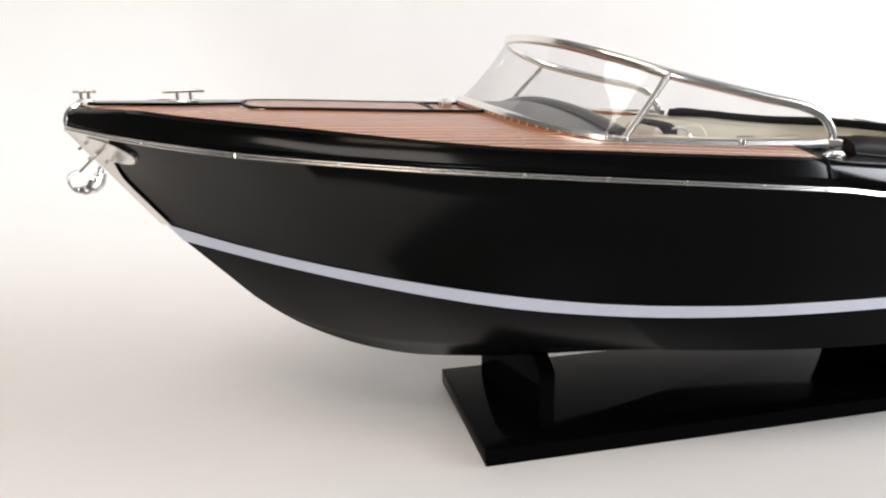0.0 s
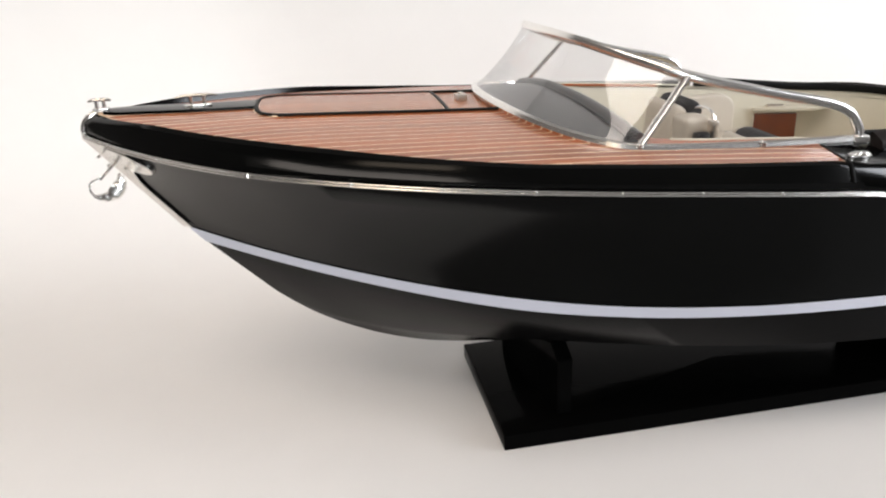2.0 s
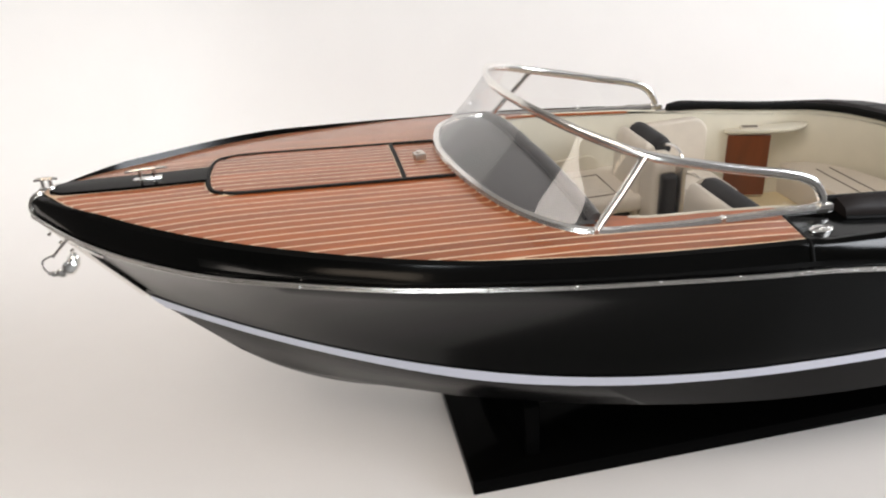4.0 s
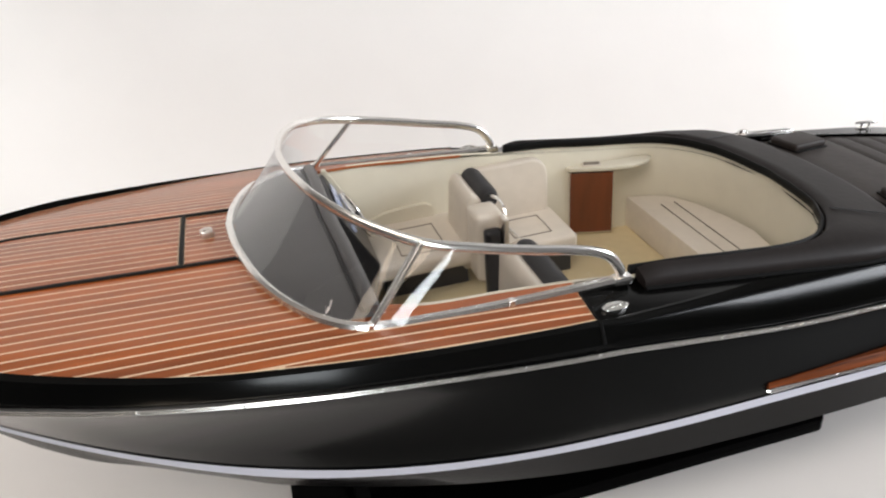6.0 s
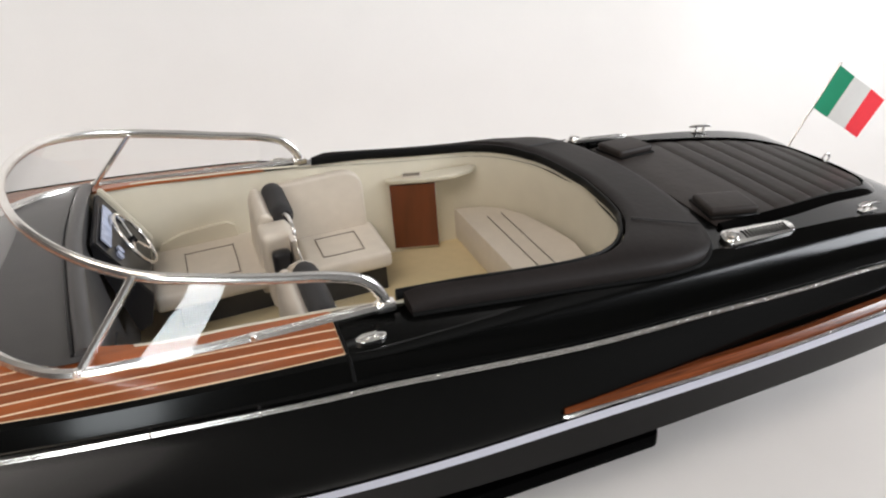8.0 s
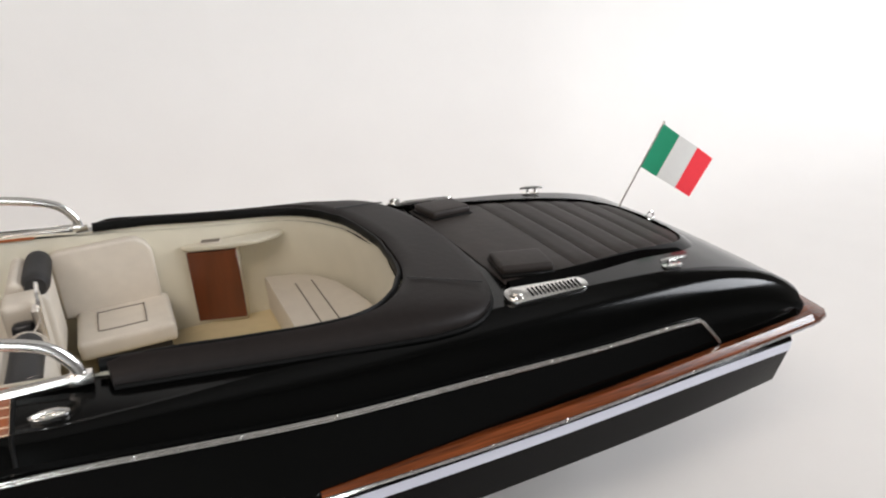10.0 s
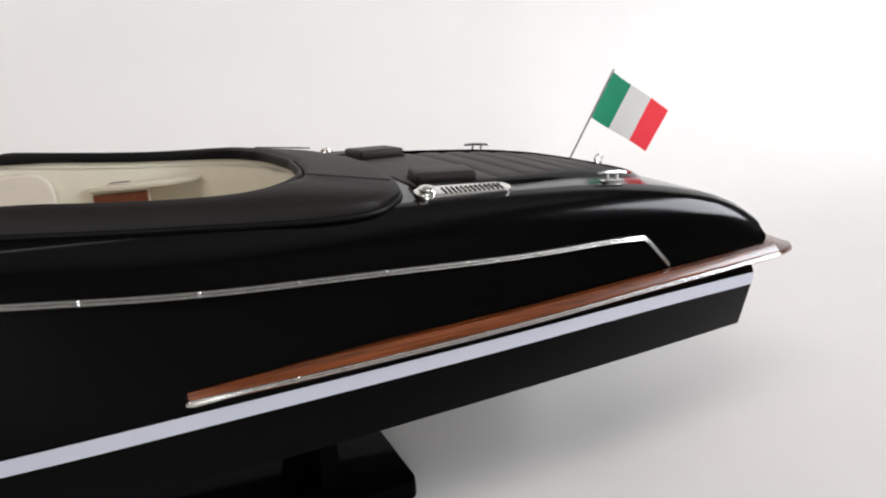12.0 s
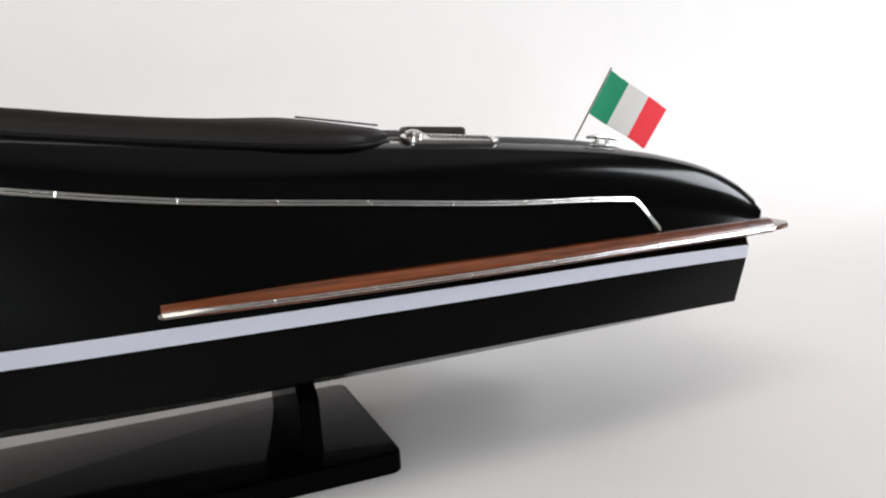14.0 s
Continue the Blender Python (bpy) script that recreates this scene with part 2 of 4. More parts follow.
CHINE = curve([(0.0776, 0, 0.0945), (0.10, 0.0045, 0.0815), (0.13, 0.012, 0.0728), (0.15, 0.0215, 0.0708), (0.17, 0.034, 0.0722), (0.19, 0.0475, 0.0742), (0.215, 0.0590, 0.0752), (0.25, 0.072, 0.0750), (0.324, 0.0885, 0.0725), (0.436, 0.0945, 0.0695), (0.522, 0.0945, 0.0693), (0.623, 0.0905, 0.0680), (0.691, 0.083, 0.0652)])
LOW = curve([(0.0451, 0, 0.128), (0.096, 0.030, 0.1182), (0.14, 0.0515, 0.1105), (0.1965, 0.0735, 0.1023), (0.25, 0.086, 0.0972), (0.32, 0.0945, 0.0935), (0.38, 0.097, 0.0921), (0.434, 0.0973, 0.0916), (0.541, 0.0975, 0.0911), (0.642, 0.0935, 0.0900), (0.6907, 0.091, 0.0887)])
HIGH = curve([(0.0376, 0, 0.1372), (0.0764, 0.0225, 0.1282), (0.135, 0.0525, 0.1178), (0.2166, 0.081, 0.1068), (0.30, 0.0955, 0.1010), (0.36, 0.0985, 0.0991), (0.434, 0.0988, 0.0981), (0.541, 0.0988, 0.0976), (0.642, 0.0945, 0.0964), (0.691, 0.092, 0.0950)])
RAIL = curve([(-0.0022, 0, 0.1876), (0.0225, 0.0307, 0.1858), (0.069, 0.0683, 0.1817), (0.1286, 0.0921, 0.1766), (0.2112, 0.1073, 0.1698), (0.27, 0.1105, 0.1645), (0.318, 0.1108, 0.1597), (0.344, 0.1097, 0.1568), (0.373, 0.1078, 0.1520), (0.43, 0.1032, 0.1423), (0.504, 0.0965, 0.1338), (0.56, 0.092, 0.1278), (0.631, 0.087, 0.1222), (0.670, 0.085, 0.1157), (0.7076, 0.083, 0.1063)])
CREST = curve([(-0.0026, 0, 0.1945), (0.0225, 0.0288, 0.1932), (0.0412, 0.0435, 0.1910), (0.0886, 0.0742, 0.1870), (0.1487, 0.0959, 0.1820), (0.2317, 0.1085, 0.1760), (0.29, 0.110, 0.1718), (0.3336, 0.109, 0.1683), (0.38, 0.1035, 0.1628), (0.4297, 0.097, 0.1572), (0.517, 0.0900, 0.1497), (0.5796, 0.0868, 0.1448), (0.630, 0.0838, 0.1397), (0.66, 0.0825, 0.1342), (0.684, 0.0815, 0.1265), (0.6985, 0.0808, 0.1188), (0.7073, 0.0800, 0.1120)])
EDGE = curve([(0.0039, 0, 0.1980), (0.0232, 0.0218, 0.1955), (0.0418, 0.0375, 0.1932), (0.089, 0.0691, 0.1892), (0.149, 0.0913, 0.1840), (0.2318, 0.1045, 0.1783), (0.29, 0.106, 0.1738), (0.3337, 0.1045, 0.1704), (0.38, 0.098, 0.1655), (0.43, 0.089, 0.1608), (0.5167, 0.0795, 0.1550), (0.5793, 0.075, 0.1505), (0.63, 0.0725, 0.1448), (0.6593, 0.0725, 0.1388), (0.6837, 0.0735, 0.1310), (0.6982, 0.074, 0.1235), (0.7073, 0.074, 0.1172)])


def deck_height(x, y):
    """The crowned deck, edge to edge."""
    half, z = EDGE(x)
    half = max(half, 0.004)
    return z + 0.09 * half * (1 - min(1.0, (y / half) ** 2)) * (1 if x < 0.36 else max(0.25, 1 - (x - 0.36) * 5))


boat = thing("model_boat", "black lacquered model motorboat with mahogany deck on a stand", "model boat")


# ---- hull ----
def along(line, x0, x1, u):
    x = x0 + (x1 - x0) * u
    y, z = line(x)
    return x, max(y, 0.0), z


def blend(a, b, s, out=0.0):
    """A point between two, pushed outboard."""
    return (a[0] + (b[0] - a[0]) * s, a[1] + (b[1] - a[1]) * s + out, a[2] + (b[2] - a[2]) * s)


def hull_section(u):
    keel, chine = along(KEEL, 0.0776, 0.691, u), along(CHINE, 0.0776, 0.691, u)
    low, high = along(LOW, 0.0451, 0.6907, u), along(HIGH, 0.0376, 0.691, u)
    rail, crest, edge = along(RAIL, -0.0022, 0.7076, u), along(CREST, -0.0026, 0.7073, u), along(EDGE, 0.0039, 0.7073, u)
    flare = -0.010 * math.sin(math.pi * min(1.0, u * 2.2)) if u < 0.4545 else 0.0
    belly = 0.003 * min(1, u * 5)
    side = [blend(high, rail, s, flare * 4 * s * (1 - s) * 0.6) for s in (0.2, 0.4, 0.6, 0.8)]
    step = min(1.0, max(0.0, (high[0] - 0.415) / 0.15))
    step = step * step * (3 - 2 * step)
    side = [(x, y - 0.0030 * step * (1 - k / 4), z) for k, (x, y, z) in enumerate(side)]
    bottom = [blend(keel, chine, s, -belly * math.sin(math.pi * s) * 0.4) for s in (0.35, 0.7)]
    lip = blend(rail, crest, 0.5, 0.0018 * min(1, u * 12))
    toe = ((0.0036 - 0.0026 * min(1.0, max(0.0, (u - 0.15) / 0.12))) if u < 0.46 else max(0.0, 0.0010 * (1 - (u - 0.46) / 0.03))) * min(1, u * 20)
    top1, top2 = blend(crest, edge, 0.35, 0.0006 * min(1, u * 12)), blend(crest, edge, 0.75)
    top1 = (top1[0], top1[1], top1[2] + 0.0006 + toe * 0.8)
    top2 = (top2[0], top2[1], top2[2] + 0.0006 + toe)
    return [keel, *bottom, chine, low, high, *side, rail, lip, crest, top1, top2, edge]


rows = []
for k in range(97):
    u = (k / 96) ** 1.35
    port = [(x, -y, z) for x, y, z in hull_section(u)]
    star = [(x, y, z) for x, y, z in hull_section(u)]
    rows.append(port[::-1] + star[1:])
skin = grid(rows)
end = rows[-1]
n = len(end) // 2
cap = [skin.verts.new(p) for p in end[n - 10 : n + 11]]
skin.faces.new(cap)
bmesh.ops.remove_doubles(skin, verts=skin.verts, dist=2e-5)
hull = part("hull", skin, [LACQUER, BOTTOM], boat, "glossy black lacquered hull with a satin black bottom")
for face in hull.data.polygons:
    face.material_index = 1 if face.center.z < LOW(face.center.x)[1] - 0.0002 else 0


def band(line_a, line_b, xa, xb, side, out=0.0006, steps=80):
    """A painted band between two lines of the hull, just proud of it."""
    rows = []
    for k in range(steps + 1):
        u = (k / steps) ** 1.35
        a, b = along(line_a, xa[0], xa[1], u), along(line_b, xb[0], xb[1], u)
        rows.append([(a[0] - out * 0.5, side * (a[1] + out), a[2]), (b[0] - out * 0.5, side * (b[1] + out), b[2])])
    return grid(rows)


for side in (-1, 1):
    part("waterline_stripe", band(LOW, HIGH, (0.0451, 0.6907), (0.0376, 0.691), side), STRIPE, hull, "white painted waterline stripe")

# chrome rub rail with its bend and joints
for side in (-1, 1):
    pts = []
    for k in range(61):
        x, y, z = along(RAIL, -0.0022, 0.6285, (k / 60) ** 1.3)
        pts.append((x - 0.0006, side * (y + 0.0012), z))
    pts += [(0.6310, side * 0.0880, 0.1203), (0.6360, side * 0.0890, 0.1140), (0.6405, side * 0.0905, 0.1078)]
    rail = part("rub_rail", merged(tube([(x, y, z + 0.0006) for x, y, z in pts], 0.00054, 8), tube([(x, y, z - 0.0006) for x, y, z in pts], 0.00054, 8)), CHROME, boat, "thin double-beaded chrome rub rail along the hull side")
    for x in (0.038, 0.078, 0.119, 0.155, 0.192, 0.2275, 0.2627, 0.2985, 0.331, 0.3652, 0.4005, 0.4355, 0.4687, 0.5025, 0.537, 0.571, 0.605):
        y, z = RAIL(x)
        part("rail_joint", moved(box(-0.0006, 0.0006, -0.0008, 0.0007, -0.0011, 0.0011, 0.0003, 1), pose(x, side * (y + 0.0012), z)), CHROME, rail)

# ---- foredeck ----
OPEN = curve([(0.1999, 0.0), (0.205, 0.0285), (0.2175, 0.0532), (0.236, 0.071), (0.259, 0.0788), (0.301, 0.0797), (0.339, 0.0796), (0.388, 0.0800), (0.421, 0.0792), (0.4445, 0.0782), (0.4615, 0.074), (0.474, 0.0643), (0.4835, 0.0495), (0.490, 0.029), (0.4929, 0.0)])


def opening(x):
    return float(OPEN(x)[0]) if 0.1999 < x < 0.4929 else 0.0


def deck_band(x0, x1, steps, lift, thick):
    """The deck from its edge to the cockpit opening, both sides."""
    out = []
    for side in (-1, 1):
        rows = []
        for k in range(steps + 1):
            x = x0 + (x1 - x0) * k / steps
            half, inner = float(EDGE(x)[0]), opening(x)
            rows.append([(x, side * (half + (inner - half) * s), deck_height(x, half + (inner - half) * s) + lift) for s in np.linspace(0, 1, 25)])
        out.append(grid(rows))
    return merged(*out)


deck = part("deck", deck_band(0.006, 0.3335, 130, 0.00054, 0), CAULK, boat, "foredeck laid with mahogany planks and pale caulking")
aft_deck = part("aft_deck", deck_band(0.3335, 0.7073, 90, 0.0, 0), LACQUER, boat, "black lacquered aft deck")

PITCH, GAP, HATCH = 0.0049, 0.0009, 0.0268


def plank_mesh(a, b, x0, x1, rise=0.0006):
    rows = []
    for k in range(41):
        x = x0 + (x1 - x0) * (k / 40) ** 1.2
        half, inner = float(EDGE(x)[0]) - 0.0006, opening(x)
        lo, hi = max(a, inner), min(b, half)
        if hi - lo < 0.0004:
            if rows:
                break
            continue
        rows.append([(x, lo, deck_height(x, lo) - 0.0002), (x, lo, deck_height(x, lo) + rise), (x, hi, deck_height(x, hi) + rise), (x, hi, deck_height(x, hi) - 0.0002)])
    return grid(rows, caps=True) if len(rows) > 2 else None


def start_of(a):
    """Where the deck becomes wider than a."""
    return next(x for x in np.arange(0.006, 0.3, 0.001) if float(EDGE(x)[0]) - 0.0006 > a + 0.0005)


y = HATCH + 0.0004
while y < 0.1045:
    bm = plank_mesh(y + GAP / 2, y + PITCH - GAP / 2, start_of(y + GAP / 2), 0.3322)
    if bm:
        other = mirrored(bm.copy())
        part("plank", bm, TEAK, deck, smooth=False)
        part("plank", other, TEAK, deck, smooth=False)
    y += PITCH
# planks before the hatch, beside the black centre plate
for y0 in np.arange(0.0085, HATCH - 0.002, PITCH):
    bm = plank_mesh(y0 + GAP / 2, min(y0 + PITCH, HATCH) - GAP / 2, start_of(y0 + GAP / 2), 0.0787 + 0.010 * ((y0 + 0.002) / HATCH) ** 4)
    if bm:
        other = mirrored(bm.copy())
        part("plank", bm, TEAK, deck, smooth=False)
        part("plank", other, TEAK, deck, smooth=False)


for side in (-1, 1):
    rows = []
    for k in range(25):
        x = 0.2440 + (0.3322 - 0.2440) * k / 24
        a, b = opening(x) - 0.0002, 0.0880 - 0.0030 * k / 24
        rows.append([(x, side * y, deck_height(x, y) + h) for y, h in ((a, -0.0004), (a, 0.0011), (b, 0.0011), (b, -0.0002))])
    part("margin_plank", grid(rows, caps=True), TEAK, deck, "plain mahogany margin plank", False)


def side_strip(a, b, x0, x1):
    rows = []
    for k in range(17):
        x = x0 + (x1 - x0) * k / 16
        rows.append([(x, a, deck_height(x, a) - 0.0002)] + [(x, y, deck_height(x, y) + 0.00113) for y in np.linspace(a, b, 23)] + [(x, b, deck_height(x, b) - 0.0002)])
    return grid(rows, caps=True)


hatch = part("hatch", merged(side_strip(-HATCH, HATCH, 0.0885, 0.172), side_strip(-HATCH + 0.006, HATCH - 0.006, 0.082, 0.0885)), CAULK, deck, "long planked deck hatch with a black outline")
for k in range(11):
    a = -HATCH + 0.0006 + k * (2 * HATCH - 0.0012) / 11
    b = a + (2 * HATCH - 0.0012) / 11 - GAP
    lead = 0.082 + 0.010 * max(0.0, (abs((a + b) / 2) - 0.014) / 0.012) ** 2
    for x0, x1 in ((lead, 0.171), (0.174, 0.1995)):
        rows, top = [], (0.0012 if x0 < 0.17 else 0.0006)
        for j in range(9):
            x = x0 + (x1 - x0) * j / 8
            rows.append([(x, a, deck_height(x, a)), (x, a, deck_height(x, a) + top), (x, b, deck_height(x, b) + top), (x, b, deck_height(x, b))])
        part("plank", grid(rows, caps=True), TEAK, hatch if x0 < 0.17 else deck, smooth=False)


def on_deck(points, lift=0.001):
    return [(x, y, deck_height(x, y) + lift) for x, y in points]


outline = [(0.1995, -HATCH), (0.172, -HATCH), (0.136, -HATCH), (0.1005, -HATCH), (0.0885, -HATCH + 0.002), (0.0825, -HATCH + 0.008), (0.080, 0.0), (0.0825, HATCH - 0.008), (0.0885, HATCH - 0.002), (0.1005, HATCH), (0.136, HATCH), (0.172, HATCH), (0.1995, HATCH)]
part("hatch_gasket", tube(on_deck([tuple(p)[:2] for p in smooth_path([(*q, 0) for q in outline], 5)]), 0.0012, 6, 0.8), RUBBER, deck, "black rubber outline of the hatch")
part("hatch_divider", tube(on_deck([(0.1725, y) for y in np.linspace(-HATCH, HATCH, 9)]), 0.0012, 6, 0.8), RUBBER, deck)
rows = []
for x, w in [(0.009, 0.004), (0.015, 0.0072), (0.026, 0.0080), (0.056, 0.0082), (0.080, 0.0086)]:
    rows.append([(x, -w, deck_height(x, w) - 0.0005)] + [(x, c * w, deck_height(x, c * w) + 0.0020) for c in np.linspace(-1, 1, 5)] + [(x, w, deck_height(x, w) - 0.0005)])
part("bow_plate", grid(rows, caps=True), BLACK_GLOSS, deck, "black glossy strip on the foredeck centreline")
part("filler_cap", moved(merged(box(-0.0028, 0.0028, -0.0028, 0.0028, 0, 0.0034, 0.0006), tube([(0, 0, 0.0030), (0, 0, 0.0042)], 0.0015, 12)), pose(0.184, 0, deck_height(0.184, 0) + 0.0004, 0, 0, 8)), NICKEL, deck, "small square nickel filler cap")
for side in (-1, 1):
    down = [(x, side * (y + 0.0002), z + 0.0002) for x, y, z in hull_section(0.4728)[-1:-6:-1]]
    part("deck_seam", tube(on_deck([(0.3330, side * y) for y in np.linspace(0.0845, 0.1040, 6)], 0.0003) + [(0.3330, y, z) for x, y, z in down], 0.0008, 6), RUBBER, boat, "dark seam between the planked and the black deck")

# ---- windscreen ----
BASE_HALF = [(0.1946, 0.0, 0.1934), (0.197, 0.0216, 0.1924), (0.2042, 0.0488, 0.1897), (0.2153, 0.0690, 0.1862), (0.2284, 0.0822, 0.1832), (0.2435, 0.0882, 0.1805), (0.273, 0.0882, 0.1780), (0.3025, 0.0873, 0.1763), (0.331, 0.0858, 0.1750), (0.3545, 0.0848, 0.1743)]
TOP_HALF = [(0.2232, 0.0, 0.2251), (0.2258, 0.0222, 0.2244), (0.2337, 0.0472, 0.2216), (0.2486, 0.0676, 0.2158), (0.2685, 0.0800, 0.2088), (0.291, 0.0836, 0.2030), (0.3142, 0.0845, 0.1973), (0.3334, 0.0847, 0.1930), (0.3463, 0.0848, 0.1880), (0.3525, 0.0848, 0.1803), (0.354, 0.0848, 0.1750)]
base_half, top_half = smooth_path(BASE_HALF, 5), smooth_path(TOP_HALF, 5)


def both_sides(half):
    return [Vector((p.x, -p.y, p.z)) for p in half[::-1]] + half[1:]


screen = part("windscreen", tube(both_sides(base_half), 0.0021, 8, 1.2), CHROME, boat, "wraparound windscreen in a chrome frame")
part("top_rail", tube(both_sides(top_half), 0.0016, 12, 1.45), CHROME, screen, "bent chrome top rail")
for side in (-1, 1):
    part("strut", tube([Vector(p) for p in ((0.2435, side * 0.0882, 0.1805), (0.256, side * 0.0845, 0.1945), (0.2685, side * 0.0800, 0.2088))], 0.0015, 10, 1.5, (0, 1, 0)), CHROME, screen)
    part("rail_foot", moved(box(-0.004, 0.004, -0.0025, 0.0025, -0.002, 0.002, 0.0008), Matrix.Translation(Vector((0.354, side * 0.0848, 0.1742)))), CHROME, screen)
    for x, y, z in ((0.2435, 0.0892, 0.1808), (0.3025, 0.0883, 0.1766)):
        part("clip", moved(box(-0.0012, 0.0012, -0.0016, 0.0016, -0.0028, 0.0024, 0.0004, 1), Matrix.Translation(Vector((x, side * y, z)))), CHROME, screen)


def resample(points, count):
    p = [Vector(q) for q in points]
    run = [0.0]
    for a, b in zip(p, p[1:]):
        run.append(run[-1] + (b - a).length)
    out = []
    for s in np.linspace(0, run[-1], count):
        i = min(max(int(np.searchsorted(run, s)) - 1, 0), len(p) - 2)
        out.append(p[i].lerp(p[i + 1], (s - run[i]) / max(1e-9, run[i + 1] - run[i])))
    return out


low_front, high_front = base_half[:26], top_half[:21]
low_side, high_side = base_half[25:], top_half[20:]
front = list(zip(resample(both_sides(low_front), 49), resample(both_sides(high_front), 49)))
part("front_pane", grid([[a.lerp(b, s) + Vector((0.0012, 0, -0.0012)) * math.sin(math.pi * s) for s in np.linspace(0, 1, 7)] for a, b in front]), CLEAR, screen, "clear curved glass pane").visible_shadow = False
for side in (-1, 1):
    flip = [(Vector((a.x, side * a.y, a.z)), Vector((b.x, side * b.y, b.z))) for a, b in zip(resample(low_side, 25), resample(high_side, 25))]
    part("side_pane", grid([[a.lerp(b, s) + Vector((0, side * 0.0046, 0)) * math.sin(math.pi * (k / 24) ** 0.8) for s in np.linspace(0, 1, 7)] for k, (a, b) in enumerate(flip)]), CLEAR, screen, "clear side glass pane").visible_shadow = False

# ---- cockpit ----
def coaming_lift(x):
    """How far the rim of the cockpit stands over the deck."""
    up, down = min(1.0, max(0.0, (x - 0.345) / 0.03)), min(1.0, max(0.0, (x - 0.478) / 0.04))
    return 0.0040 * up * up * (3 - 2 * up) * (1 - 0.5 * down)


FLOOR_Z = 0.1055
ring = [(x, opening(x)) for x in [0.2004, 0.202, 0.205, 0.21, 0.2175, 0.227, 0.236, 0.247, 0.259, 0.285, 0.31, 0.339, 0.36, 0.388, 0.405, 0.421, 0.4335, 0.4445, 0.453, 0.4615, 0.468, 0.474, 0.479, 0.4835, 0.487, 0.490, 0.492]]
loop = ring + [(0.4929, 0.0)] + [(x, -y) for x, y in ring[::-1]]
rows = []
for x, y in loop:
    top = deck_height(x, abs(y)) + coaming_lift(x) - 0.0006
    rows.append([(0.36 + (x - 0.36) * 1.009, y * 1.014, top), (x + 0.0015 * (0.36 - x), y * 0.985, top - 0.012), (x + 0.004 * (0.36 - x), y * 0.97, 0.131), (x + 0.01 * (0.36 - x), y * 0.955, FLOOR_Z)])
lining = part("cockpit_lining", grid(rows), CREAM_WALL, boat, "cream moulded cockpit lining")
part("cockpit_floor", prism([(0.36 + (x - 0.36) * 0.99, y * 0.96) for x, y in loop], FLOOR_Z - 0.002, FLOOR_Z), FLOOR_COVER, boat, "beige cockpit floor")
rows = []
for x, w, drop, rise in [(0.197, 0.017, 0.0, 0.0), (0.2025, 0.041, 0.0, 0.001), (0.214, 0.0655, 0.0, 0.003), (0.2265, 0.0785, 0.0, 0.004), (0.236, 0.0835, 0.0, 0.005), (0.2395, 0.0840, 0.0002, 0.005), (0.2415, 0.0830, 0.0012, 0.004)]:
    rows.append([(x + (0.006 * max(0.0, -c) if x > 0.237 else 0.0), c * w, deck_height(x, c * w) + 0.0014 - drop + rise * (1 - c * c) * 0.5) for c in np.linspace(-1, 1, 19)])
for x, z in ((0.2435, 0.1755), (0.2445, 0.163), (0.2465, 0.137), (0.2485, 0.106)):
    rows.append([(x + 0.006 * max(0.0, -c), c * 0.0765, z) for c in np.linspace(-1, 1, 19)])
dash = part("dash_top", grid(rows), DASH, boat, "grey moulded dashboard cover")
rim, groove = [], []
for c in np.linspace(-0.98, 0.98, 25):
    x, y = 0.2405 + 0.006 * max(0.0, -c), c * 0.0825
    z = deck_height(0.2405, y) + 0.0018 + 0.0022 * (1 - c * c)
    rim.append((x, y, z))
    groove.append((x - 0.0042, y, z + 0.0002))
part("dash_rim", tube(rim, 0.0034, 10, 0.8), DASH, dash, "padded grey rim along the dashboard cover")
part("dash_groove", tube(groove, 0.0007, 6), DASH_BLACK, dash)


# ---- seats ----
def pad(name, x0, x1, y0, y1, z0, z1, mat, parent, label="", bevel=0.003, turn=None):
    bm = box(x0, x1, y0, y1, z0, z1, bevel, 3)
    return part(name, moved(bm, turn) if turn else bm, mat, parent, label)


def seam_loop(x0, x1, y0, y1, z, parent):
    pts = smooth_path([(x0, y0 + 0.002, z), (x0, y1 - 0.002, z), (x0 + 0.002, y1, z), (x1 - 0.002, y1, z), (x1, y1 - 0.002, z), (x1, y0 + 0.002, z), (x1 - 0.002, y0, z), (x0 + 0.002, y0, z), (x0, y0 + 0.002, z)], 3)
    part("piping", tube(pts, 0.00035, 5), SEAM, parent, "thin dark seam")


